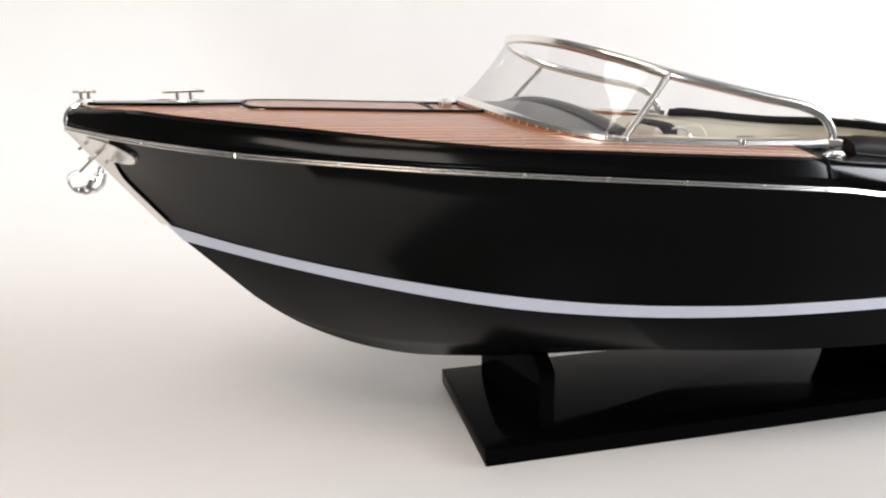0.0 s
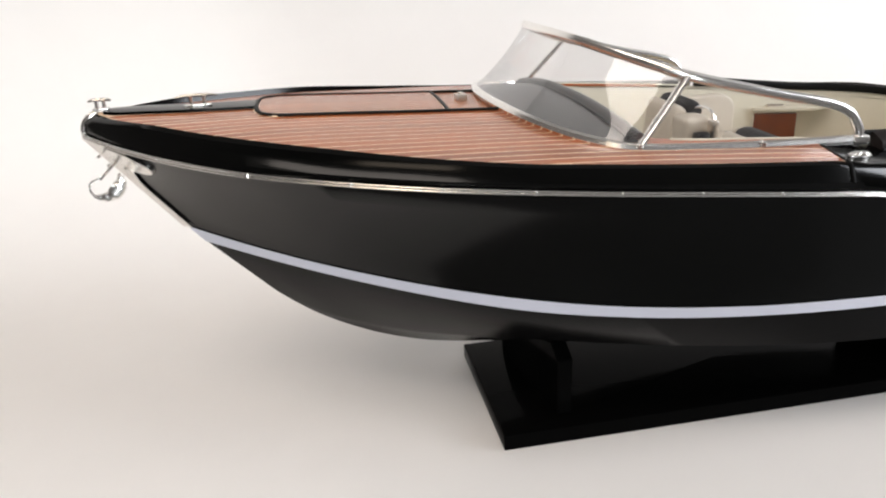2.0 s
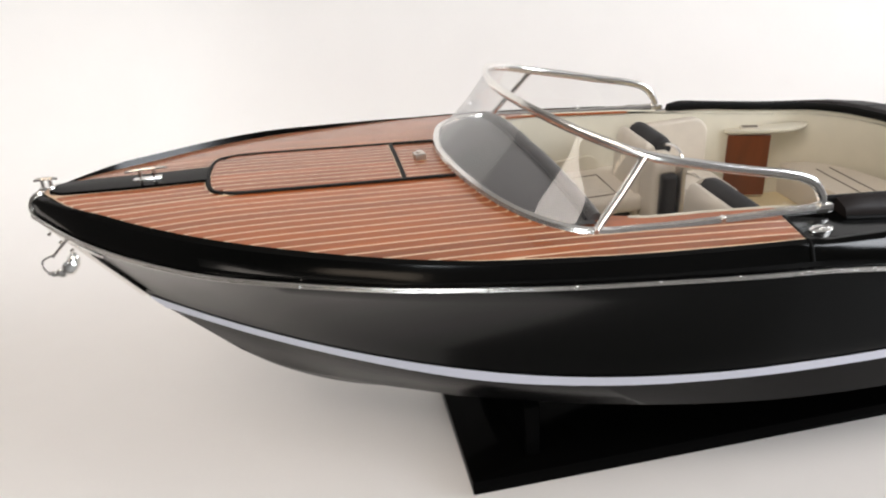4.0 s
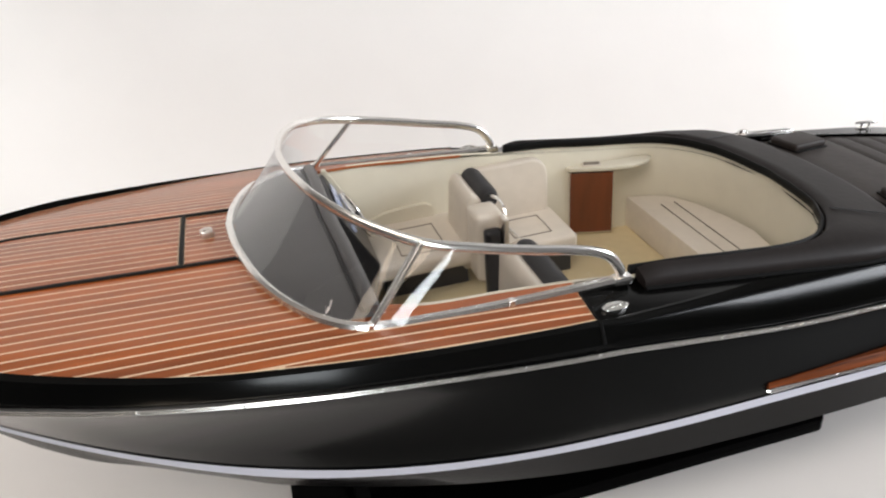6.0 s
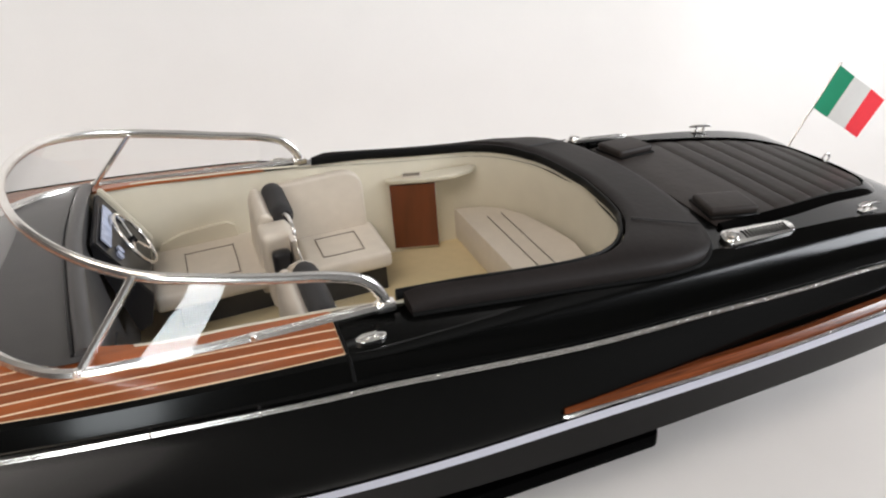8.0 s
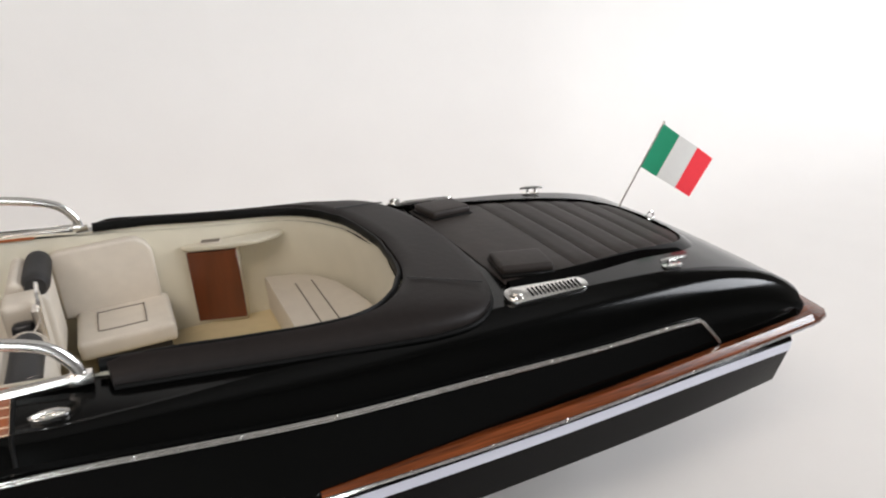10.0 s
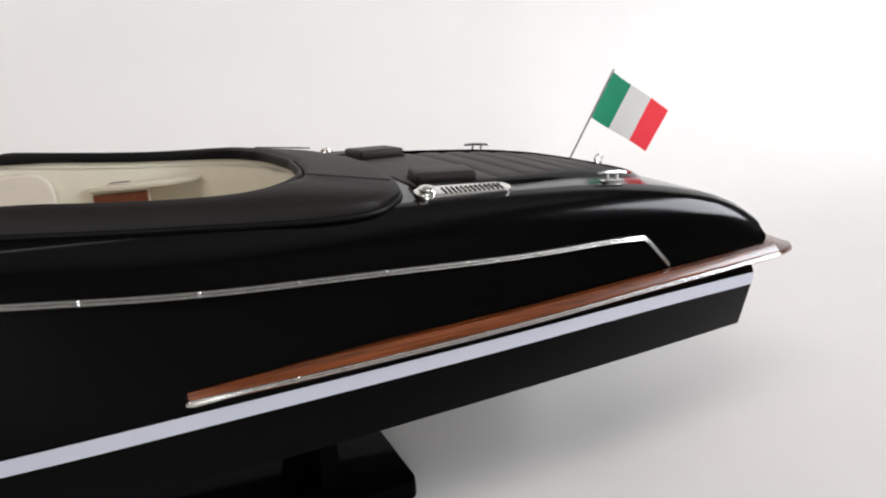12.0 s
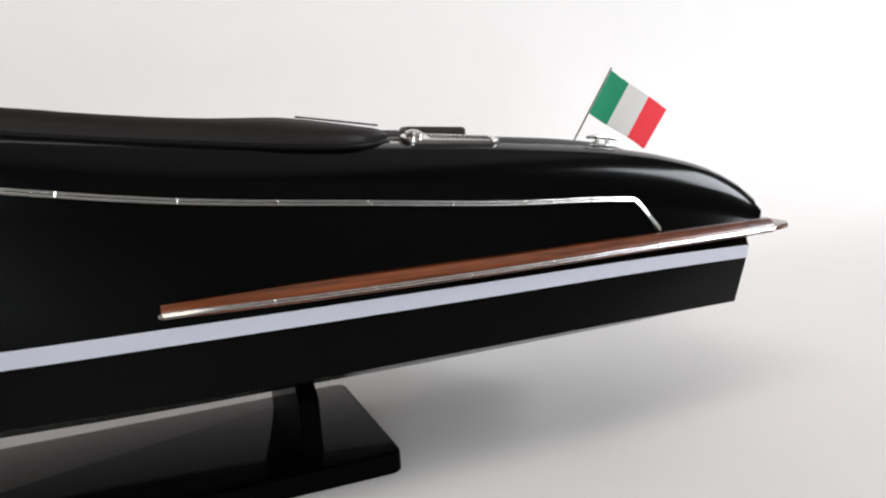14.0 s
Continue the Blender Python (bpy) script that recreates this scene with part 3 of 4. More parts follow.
def backrest(name, lo, hi, parent, x=0.322, aft=0.010, thick=0.0064, foot=0.125, drop=0.0):
    """A leaning seat back with a ribbed black roll along its top and a chrome post."""
    side = [(-0.0115, foot), (-0.0080, 0.1655 - drop), (-0.0062, 0.1700 - drop), (-0.0030, 0.1715 - drop), (0.0, 0.1690 - drop), (aft - 0.002, 0.1630 - drop), (aft, 0.159 - drop), (aft, foot)]
    bm = bmesh.new()
    ends = [[bm.verts.new((x + dx, y, z)) for dx, z in side] for y in (lo, hi)]
    bm.faces.new(ends[0])
    bm.faces.new(ends[1][::-1])
    for i in range(len(side)):
        j = (i + 1) % len(side)
        bm.faces.new([ends[0][i], ends[1][i], ends[1][j], ends[0][j]])
    bmesh.ops.recalc_face_normals(bm, faces=bm.faces)
    bmesh.ops.bevel(bm, geom=bm.edges[:], offset=0.0022, segments=3, profile=0.6, affect="EDGES")
    body = part(name, bm, CREAM, parent, "cream leather seat back")
    mid, half = (lo + hi) / 2, (hi - lo) / 2 + 0.0005
    steps = np.linspace(-1, 1, 33)
    roll = [(x + 0.0056, mid + half * c, 0.1672 - drop) for c in steps]
    radii = [thick * (1 - abs(c) ** 9 * 0.28) - (0.0003 if k % 2 else 0.0) for k, c in enumerate(steps)]
    part("headrest_roll", tube(roll, radii, 14), BLACK_PAD, body, "black ribbed padded roll")


helm = part("helm_seat", box(0.2625, 0.3245, 0.0235, 0.0785, 0.1310, 0.1405, 0.003, 3), CREAM, boat, "cream leather helm seat with black rolls")
# black block, set back below the cushion's overhang
pad("seat_block", 0.2720, 0.3235, 0.0470, 0.070, FLOOR_Z, 0.131, DASH_BLACK, helm, "black block under the seat", 0.001)
backrest("backrest", 0.029, 0.066, helm, 0.3275)
pad("seat_link", 0.3188, 0.3350, 0.0110, 0.0292, 0.125, 0.1672, CREAM, helm, "cream leather end of the seat back", 0.0035)
pad("end_panel", 0.3222, 0.3318, 0.0040, 0.0112, FLOOR_Z, 0.1600, DASH_BLACK, helm, "black panel at the end of the seat back", 0.003)
pad("end_plate", 0.3320, 0.3352, 0.0030, 0.0110, 0.1250, 0.1665, NICKEL, helm, "upright grey metal plate", 0.0012)
part("grab_bar", tube(smooth_path([(0.3325, 0.0305, 0.1690), (0.3345, 0.0225, 0.1712), (0.3350, 0.0150, 0.1708), (0.3350, 0.0098, 0.1680), (0.3348, 0.0082, 0.1600), (0.3345, 0.0080, 0.1440)], 3), 0.0010, 8), CHROME, helm, "bent chrome grab bar on the seat back")
part("rod", tube([(0.3348, 0.0030, 0.1610), (0.3342, -0.0080, 0.1630), (0.3335, -0.0225, 0.1655)], 0.0005, 6), CHROME, helm, "thin chrome rod between the seat backs")
seam_loop(0.2808, 0.3068, 0.0325, 0.0650, 0.1407, helm)
mate = part("mate_seat", box(0.2600, 0.3180, -0.0740, -0.0060, FLOOR_Z, 0.1130, 0.003, 3), CREAM, boat, "low cream leather port seat with a black roll")
backrest("backrest", -0.0715, -0.0248, mate, 0.3268, 0.0135, foot=FLOOR_Z, drop=0.0030)
shell = [(0.3268 + 0.0045 - 0.0086 * math.cos(radians(a)), 0.1602 + 0.0086 * math.sin(radians(a))) for a in range(0, 181, 15)]
shell = [(0.3135, FLOOR_Z)] + shell + [(0.3412, FLOOR_Z)]
bm = bmesh.new()
ends = [[bm.verts.new((x, y, z)) for x, z in shell] for y in (-0.0248, -0.0220)]
bm.faces.new(ends[0])
bm.faces.new(ends[1][::-1])
for i in range(len(shell)):
    j = (i + 1) % len(shell)
    bm.faces.new([ends[0][i], ends[1][i], ends[1][j], ends[0][j]])
bmesh.ops.recalc_face_normals(bm, faces=bm.faces)
bmesh.ops.bevel(bm, geom=[e for e in bm.edges if abs(e.verts[0].co.y - e.verts[1].co.y) < 1e-6], offset=0.0010, segments=2, affect="EDGES")
part("side_shell", bm, CREAM, mate, "cream rounded shell at the end of the black roll")
lounge = part("companion_seat", box(0.3425, 0.3900, 0.0335, 0.0775, 0.1205, 0.1308, 0.003, 3), CREAM, boat, "cream leather companion seat facing inboard")
pad("seat_block", 0.3495, 0.3865, 0.036, 0.0745, FLOOR_Z, 0.1205, DASH_BLACK, lounge, "black block under the seat", 0.001)
back = bmesh.new()
edge = [(0.3365, 0.128)] + [(0.3405 - 0.004 * math.cos(radians(a)), 0.1625 + 0.004 * math.sin(radians(a))) for a in range(0, 91, 30)]
edge += [(0.3755 + 0.0113 * math.sin(radians(a)), 0.1557 + 0.0113 * math.cos(radians(a))) for a in range(0, 91, 15)] + [(0.3868, 0.128)]
sides = [[back.verts.new((x, y, z)) for x, z in edge] for y in (0.0728, 0.0795)]
back.faces.new(sides[0])
back.faces.new(sides[1][::-1])
for i in range(len(edge)):
    j = (i + 1) % len(edge)
    back.faces.new([sides[0][i], sides[1][i], sides[1][j], sides[0][j]])
bmesh.ops.recalc_face_normals(back, faces=back.faces)
bmesh.ops.bevel(back, geom=[e for e in back.edges if abs(e.verts[0].co.y - e.verts[1].co.y) < 1e-6], offset=0.0018, segments=3, profile=0.6, affect="EDGES")
part("backrest", back, CREAM, lounge, "cream leather backrest with rounded corners")
seam_loop(0.3530, 0.3765, 0.0435, 0.0670, 0.1310, lounge)

# moulded arm rest on the starboard lining
arm = [(0.2678, 0.1400), (0.270, 0.145), (0.281, 0.1482), (0.2965, 0.1495), (0.3065, 0.1498), (0.3105, 0.1475), (0.3116, 0.1400)]
bm = bmesh.new()
ends = [[bm.verts.new((x, y, z)) for x, z in arm] for y in (0.0752, 0.0800)]
bm.faces.new(ends[0])
for i in range(len(arm) - 1):
    bm.faces.new([ends[0][i], ends[1][i], ends[1][i + 1], ends[0][i + 1]])
part("arm_rest", bm, CREAM_WALL, lining, "moulded arm rest of the lining", False)

# cabinet with a pale top on the starboard side
turn = pose(0.4175, 0.0735, 0, 0, 0, -18)
cabinet = part("galley_cabinet", moved(box(-0.0143, 0.0142, -0.0005, 0.009, FLOOR_Z, 0.1525, 0.001, 1), turn), CREAM_WALL, boat, "small galley cabinet with a red-brown door")
part("door", moved(box(-0.0138, 0.0138, -0.0022, -0.0005, FLOOR_Z + 0.0025, 0.1510, 0.0004, 1), turn), DOOR_WOOD, cabinet, "red-brown wooden door")
counter = [(0.4020, 0.0765), (0.4055, 0.0735), (0.423, 0.0672), (0.4417, 0.0638), (0.4542, 0.0668), (0.459, 0.0715), (0.4555, 0.0755), (0.4020, 0.0790)]
part("counter", prism(counter, 0.1525, 0.1552, 0.0008), CREAM_WALL, cabinet, "pale moulded counter top")
basin = part("basin", moved(box(-0.0062, 0.0062, -0.0020, 0.0040, 0.1552, 0.1562, 0.0004, 1), turn), CREAM, cabinet, "shallow cream basin")
# grey patch on the solid block, painted shade that makes it look hollow
part("basin_shade", moved(box(-0.0050, 0.0050, -0.0012, 0.0032, 0.1560, 0.1564), turn), SEAM, basin)

# stern bench
bench_out = [(0.4443, -0.0745), (0.4443, 0.0745), (0.461, 0.0700), (0.472, 0.0615), (0.4805, 0.0465), (0.4868, 0.022), (0.4885, 0.0), (0.4868, -0.022), (0.4805, -0.0465), (0.472, -0.0615), (0.461, -0.0700)]
bench = part("stern_bench", prism(bench_out, FLOOR_Z, 0.1275, 0.002), CREAM, boat, "cream leather stern bench")
for x in (0.4580, 0.4675):
    part("piping", tube([(x, y, 0.1277) for y in np.linspace(-0.054, 0.054, 9)], 0.0004, 5), SEAM, bench, "thin dark seam")

# helm: instrument panel, screen and wheel
console = [(0.2445, 0.1828), (0.2468, 0.1833), (0.2650, 0.1503), (0.2640, 0.1467), (0.2605, 0.1345), (0.2540, 0.1318), (0.2445, 0.1735)]


def console_slab(y0, y1, grow=0.0):
    bm = bmesh.new()
    ends = [[bm.verts.new((x + grow, y, z + grow)) for x, z in console] for y in (y0, y1)]
    bm.faces.new(ends[0])
    bm.faces.new(ends[1][::-1])
    for i in range(len(console)):
        j = (i + 1) % len(console)
        bm.faces.new([ends[0][i], ends[1][i], ends[1][j], ends[0][j]])
    bmesh.ops.bevel(bm, geom=bm.edges[:], offset=0.0007, segments=2, affect="EDGES")
    return bm


panel = part("instrument_panel", console_slab(0.010, 0.0698), DASH_BLACK, boat, "black sloping helm console with pale instruments")
part("rim", console_slab(0.0701, 0.0742, 0.0018), CREAM_WALL, panel, "cream rim of the console")
slope = pose(0.2557, 0, 0.1668, 0, 61, 0)
part("screen", moved(box(-0.0165, -0.0100, 0.0165, 0.0575, 0.0008, 0.0018, 0.0003, 1), slope), SCREEN, panel, "pale instrument strip")
for y in (0.0185, 0.0242, 0.0615):
    part("gauge", moved(tube([(-0.004, y, 0.0004), (-0.004, y, 0.0016)], 0.0022, 14), slope), SCREEN, panel, "small round gauge")
part("glovebox_door", moved(box(-0.0006, 0.0010, -0.060, -0.031, 0.134, 0.160, 0.0006, 1), pose(0.2502, 0, 0)), DASH_BLACK, boat, "dark recessed glovebox panel")
hub = Vector((0.2605, 0.0445, 0.1659))
turn = pose(*hub, 0, 62, 0)
ringpts = [turn @ Vector((0.0152 * math.cos(a), 0.0152 * math.sin(a), 0)) for a in [2 * math.pi * k / 28 for k in range(29)]]
wheel = part("steering_wheel", tube(ringpts, 0.0009, 8), CHROME, boat, "small chrome steering wheel")
for k in range(3):
    a = 2 * math.pi * k / 3 + 0.5
    part("spoke", tube([turn @ Vector((0, 0, -0.001)), turn @ Vector((0.0152 * math.cos(a), 0.0152 * math.sin(a), 0))], 0.0007, 6), CHROME, wheel)
part("hub", tube([turn @ Vector((0, 0, -0.006)), turn @ Vector((0, 0, 0.001))], 0.002, 8), DASH_BLACK, wheel)

for side in (-1, 1):
    part("edge_bead", tube([(x, side * (opening(x) + 0.0006), deck_height(x, opening(x)) + 0.0010) for x in np.linspace(0.262, 0.352, 12)], 0.0007, 7), CREAM_WALL, lining, "thin cream bead along the cockpit edge")

# ---- coaming pad round the cockpit ----
INNER = [(x + 0.0022 * max(0, x - 0.445) / 0.05, opening(x) + 0.0016) for x in (0.3625, 0.388, 0.405, 0.425, 0.444, 0.459, 0.470, 0.479, 0.4855, 0.490)] + [(0.4955, 0.0)]
OUTER = [(0.3635, 0.0890), (0.385, 0.0885), (0.407, 0.0885), (0.435, 0.0888), (0.4624, 0.0897), (0.4852, 0.0900), (0.5047, 0.0866), (0.5175, 0.0753), (0.5249, 0.0553), (0.5295, 0.0277), (0.5308, 0.0)]
inner = [p for p in smooth_path([(*q, 0) for q in INNER], 5)]
outer = [p for p in smooth_path([(*q, 0) for q in OUTER], 5)]
pairs = list(zip(inner, outer))
pairs = [(Vector((a.x, -a.y, 0)), Vector((b.x, -b.y, 0))) for a, b in pairs] + pairs[::-1][1:]
rows = []
for i, (a, b) in enumerate(pairs):
    tip = min(i, len(pairs) - 1 - i)
    rise = (0.0048 + 0.0008 * math.exp(-(((a.x + b.x) / 2 - 0.488) / 0.025) ** 2)) * min(1.0, 0.8 + tip / 5)
    row = []
    for s, h in ((0.0, -0.002), (0.0, 0.62), (0.06, 0.94), (0.2, 1.02), (0.5, 1.04), (0.84, 0.98), (0.95, 0.86), (1.0, 0.6), (0.995, 0.1), (0.97, -0.001)):
        q = a.lerp(b, s)
        ground = deck_height(q.x, min(abs(q.y), float(EDGE(q.x)[0]))) - 0.6 * max(0.0, abs(q.y) - float(EDGE(q.x)[0])) ** 1.2
        row.append((q.x, q.y, ground + coaming_lift(q.x) * (1 - s) ** 0.8 + (rise * h if h > 0 else h)))
    rows.append(row)
skin = grid(rows)
ends = [skin.verts.new(p) for p in rows[0]]
skin.faces.new(ends)
ends = [skin.verts.new(p) for p in rows[-1]]
skin.faces.new(ends)
bmesh.ops.remove_doubles(skin, verts=skin.verts, dist=1e-6)
coaming = part("coaming_pad", skin, DARK_LEATHER, boat, "dark brown leather coaming pad round the cockpit")
for side in (-1, 1):
    seam = [(0.482 + 0.0405 * s, side * (0.0525 + 0.0145 * s), deck_height(0.482 + 0.0405 * s, 0.0525 + 0.0145 * s) + coaming_lift(0.49) * (1 - s) ** 0.8 + 0.0062) for s in np.linspace(0.12, 0.9, 7)]
    part("seam", tube(seam, 0.0004, 5), BLACK_PAD, coaming)

edge_path = [(x, -y, deck_height(x, y) + coaming_lift(x) + 0.0016) for x, y in ring if x > 0.358] + [(0.4929, 0.0, deck_height(0.4929, 0.0) + coaming_lift(0.4929) + 0.0016)] + [(x, y, deck_height(x, y) + coaming_lift(x) + 0.0016) for x, y in ring[::-1] if x > 0.358]
part("coaming_edge", tube(smooth_path(edge_path, 3), 0.0013, 10, 2.0), RUBBER, boat, "black edge strip round the cockpit opening")

welt = []
for a, b in pairs:
    q = a.lerp(b, 1.004)
    welt.append((q.x, q.y, deck_height(q.x, min(abs(q.y), float(EDGE(q.x)[0]))) - 0.6 * max(0.0, abs(q.y) - float(EDGE(q.x)[0])) ** 1.2 + 0.0003))
part("welt", tube(welt, 0.0011, 8), RUBBER, coaming, "black welt under the pad's outer edge")

# ---- sun pad ----
PAD = curve([(0.5330, 0.0605), (0.555, 0.0590), (0.575, 0.0565), (0.617, 0.0485), (0.635, 0.0455), (0.650, 0.0410), (0.659, 0.0350), (0.665, 0.0265), (0.6685, 0.0120)])


def pad_half(x):
    return float(PAD(x)[0])


def sun_piece(x0, x1, rise):
    rows = []
    for k in range(9):
        s = k / 8
        x = x0 + (x1 - x0) * s
        h = rise * (0.2 + 0.8 * min(1.0, math.sin(math.pi * (0.04 + 0.92 * s)) * 1.6))
        w = pad_half(x)
        rows.append([(x, -w, deck_height(x, w) - 0.001)] + [(x, w * c, deck_height(x, w * c) + h * (1 if abs(c) < 0.97 else 0.45)) for c in (-1, -0.97, -0.93, -0.7, -0.35, 0, 0.35, 0.7, 0.93, 0.97, 1)] + [(x, w, deck_height(x, w) - 0.001)])
    return grid(rows, caps=True)


sunpad = part("sun_pad", sun_piece(0.5335, 0.5768, 0.0016), SUN_LEATHER, boat, "dark brown leather sun pad with stitched ribs")
for k in range(6):
    part("rib", sun_piece(0.5770 + 0.0152 * k, 0.5920 + 0.0152 * k, 0.0016), SUN_LEATHER, sunpad)
for side in (-1, 1):
    m = pose(0.5495, side * 0.0463, deck_height(0.5495, 0.0463) + 0.0012, 0, 4, side * 10)
    pillow = part("pillow", moved(box(-0.0135, 0.0135, -0.0104, 0.0104, 0, 0.0050, 0.0020, 3), m), SUN_LEATHER, sunpad, "small dark leather head pillow")
    # added black underlay, wider than the pillow, stands in for the shaded gaps
    part("gap_shade", moved(box(-0.0136, 0.0136, -0.0122, 0.0122, -0.001, 0.0012, 0.0005, 1), m), RUBBER, pillow, "black underlay painting the shaded gaps beside the pillow")
# the pad lies in a shallow recess with a raised black lip
walk_round = [(x, pad_half(x) + 0.0006) for x in np.linspace(0.5335, 0.6688, 40)]
walk_round = [Vector((x, -y)) for x, y in walk_round] + [Vector((0.6696, 0.0))] + [Vector((x, y)) for x, y in walk_round[::-1]]
rows = []
for i, p in enumerate(walk_round):
    step = walk_round[min(i + 1, len(walk_round) - 1)] - walk_round[max(i - 1, 0)]
    out = Vector((step.y, -step.x)).normalized()
    row = []
    for far, high in ((0.0, -0.0010), (0.0, 0.0021), (0.0005, 0.0025), (0.0020, 0.0022), (0.0045, 0.0011), (0.0075, -0.0003)):
        q = p + out * far
        row.append((q.x, q.y, deck_height(q.x, min(abs(q.y), 0.073)) + high))
    rows.append(row)
part("pad_lip", grid(rows), BLACK_GLOSS, sunpad, "raised glossy black lip round the sun pad")


# ---- deck fittings ----
def cleat(x, y, length, heading=0.0, pitch=0.0, height=0.0055, bar=0.0009):
    m = pose(x, y, deck_height(x, abs(y)) + (0.0004 if y else 0.0019), 0, pitch, heading)
    base = part("cleat", moved(box(-length * 0.34, length * 0.34, -0.0018, 0.0018, 0, 0.0010, 0.0004, 2), m), CHROME, boat, "chrome mooring cleat")
    for k in (-1, 1):
        part("post", moved(tube([(k * length * 0.16, 0, 0.0006), (k * length * 0.16, 0, height)], 0.0009, 8), m), CHROME, base)
    part("bar", moved(tube([(length * s, 0, height + 0.0003 - 0.0005 * abs(2 * s) ** 3) for s in np.linspace(-0.5, 0.5, 9)], [bar * 0.6, bar * 0.85, bar, bar, bar, bar, bar, bar * 0.85, bar * 0.6], 8), m), CHROME, base)


cleat(0.0525, 0.0, 0.0195, height=0.0050)
cleat(0.0075, 0.0, 0.0105, height=0.0045)
for side in (-1, 1):
    m = pose(0.3437, side * 0.0990, deck_height(0.3437, 0.0990) + 0.0006, side * -10, 4, side * -5)
    oval = [(0.0062 * math.cos(a), 0.0026 * math.sin(a)) for a in [2 * math.pi * k / 24 for k in range(24)]]
    flush = part("flush_cleat", moved(prism(oval, -0.0008, 0.0010, 0.0004), m), CHROME, boat, "flush oval chrome cleat")
    part("bar", moved(tube([(0.0045 * c, 0, 0.0020 - 0.0008 * c * c) for c in np.linspace(-1, 1, 7)], 0.0007, 8), m), CHROME, flush)
    for k in (-1, 1):
        part("post", moved(tube([(k * 0.0016, 0, 0.0006), (k * 0.0016, 0, 0.0019)], 0.0008, 8), m), CHROME, flush)
    cleat(0.6245, side * 0.0695, 0.0172, side * -4, 6, 0.0040, 0.0010)


eye_z = deck_height(0.667, 0.0)
eye = part("stern_eye", tube([(0.667, 0.0, eye_z - 0.0005), (0.667, 0.0, eye_z + 0.0028)], 0.0016, 10), CHROME, boat, "small chrome eye on the stern deck")
part("ring", tube([(0.667 + 0.0026 * math.cos(a), 0.0, eye_z + 0.0050 + 0.0026 * math.sin(a)) for a in [2 * math.pi * k / 16 for k in range(17)]], 0.0006, 6), CHROME, eye)


def engine_vent(side):
    slope = 4.5
    m = pose(0.5492, side * 0.0748, deck_height(0.5492, 0.0748) + 0.0012, side * -15, slope, side * -2)
    plate = []
    for k in range(17):
        a = math.pi / 2 + math.pi * k / 16
        plate.append((-0.0195 + 0.0052 * math.cos(a), 0.0054 * math.sin(a)))
    for k in range(17):
        a = -math.pi / 2 + math.pi * k / 16
        plate.append((0.0155 + 0.0041 * math.cos(a), 0.0042 * math.sin(a)))
    vent = part("engine_vent", moved(prism(plate, -0.0012, 0.0012, 0.0005), m), CHROME, boat, "chrome engine vent with slots and a round lamp")
    for k in range(13):
        x = -0.0120 + k * 0.00220
        part("slot", moved(box(x, x + 0.0008, -0.0028, 0.0028, 0.0010, 0.0015), m), BLACK_GLOSS, vent)
    part("lamp", moved(merged(tube([(-0.0192, 0, 0.001), (-0.0192, 0, 0.0028)], 0.0037, 14), tube([(-0.0192, 0, 0.0026), (-0.0192, 0, 0.0034), (-0.0192, 0, 0.0038)], [0.0027, 0.0027, 0.0016], 14)), m), CHROME, vent, "round chrome lamp")


for side in (-1, 1):
    engine_vent(side)

# ---- side fins and swim platform ----
FIN = curve([(0.4264, 0.1012, 0.1034), (0.466, 0.1022, 0.1027), (0.5197, 0.1028, 0.1024), (0.5715, 0.1015, 0.1021), (0.622, 0.0985, 0.1018), (0.671, 0.0955, 0.1013), (0.7066, 0.093, 0.1010)])
for side in (-1, 1):
    rows, upper, lower = [], [], []
    for k in range(41):
        x = 0.4264 + (0.7066 - 0.4264) * k / 40
        y, z = FIN(x)
        grow = min(1.0, 0.25 + k / 9)
        tall = 0.0028 + 0.0019 * grow
        back = y - 0.0038 - 0.0022 * grow
        rows.append([(x, side * back, z - 0.0018), (x, side * (y - 0.0012), z - 0.0018), (x, side * (y - 0.0003), z - 0.0010), (x, side * y, z + 0.0008), (x, side * (y - 0.0007), z + 0.0022), (x, side * (y - 0.0030 * grow), z + tall), (x, side * back, z + tall + 0.0003)])
        upper.append((x, side * (y + 0.0002), z + 0.0007))
        lower.append((x, side * y, z - 0.0003))
    fin = part("side_fin", grid(rows, closed=True, caps=True), FIN_WOOD, boat, "varnished mahogany fin along the hull side")
    bead = [0.00040 - 0.00016 * max(0.0, (k - 24) / 16) for k in range(41)]
    part("fin_trim", merged(tube(upper, bead, 7), tube(lower, bead, 7)), CHROME, fin, "double-beaded chrome edge strip")
    for x in (0.464, 0.502, 0.540, 0.578, 0.616, 0.654):
        y, z = FIN(x)
        part("trim_joint", moved(box(-0.0005, 0.0005, -0.0007, 0.0006, -0.0009, 0.0012, 0.0003, 1), pose(x, side * y, z)), CHROME, fin)
    part("trim_tip", tube([(0.4254, side * 0.1006, 0.1030), (0.4275, side * 0.1013, 0.1030), (0.4560, side * 0.1021, 0.1030)], [0.0008, 0.0013, 0.0004], 8), CHROME, fin, "pointed chrome tip")
plan = [(0.676, -0.0935), (0.711, -0.0918), (0.719, -0.0892), (0.7235, -0.084), (0.7275, -0.055), (0.729, 0.0), (0.7275, 0.055), (0.7235, 0.084), (0.719, 0.0892), (0.711, 0.0918), (0.676, 0.0935)]
platform = part("swim_platform", moved(prism(plan, -0.0008, 0.0018, 0.0007), Matrix.Translation((0, 0, 0.1005))), FIN_WOOD, boat, "varnished mahogany swim platform")

# ---- bow: stem band, hawse plate and anchor ----
rows = []
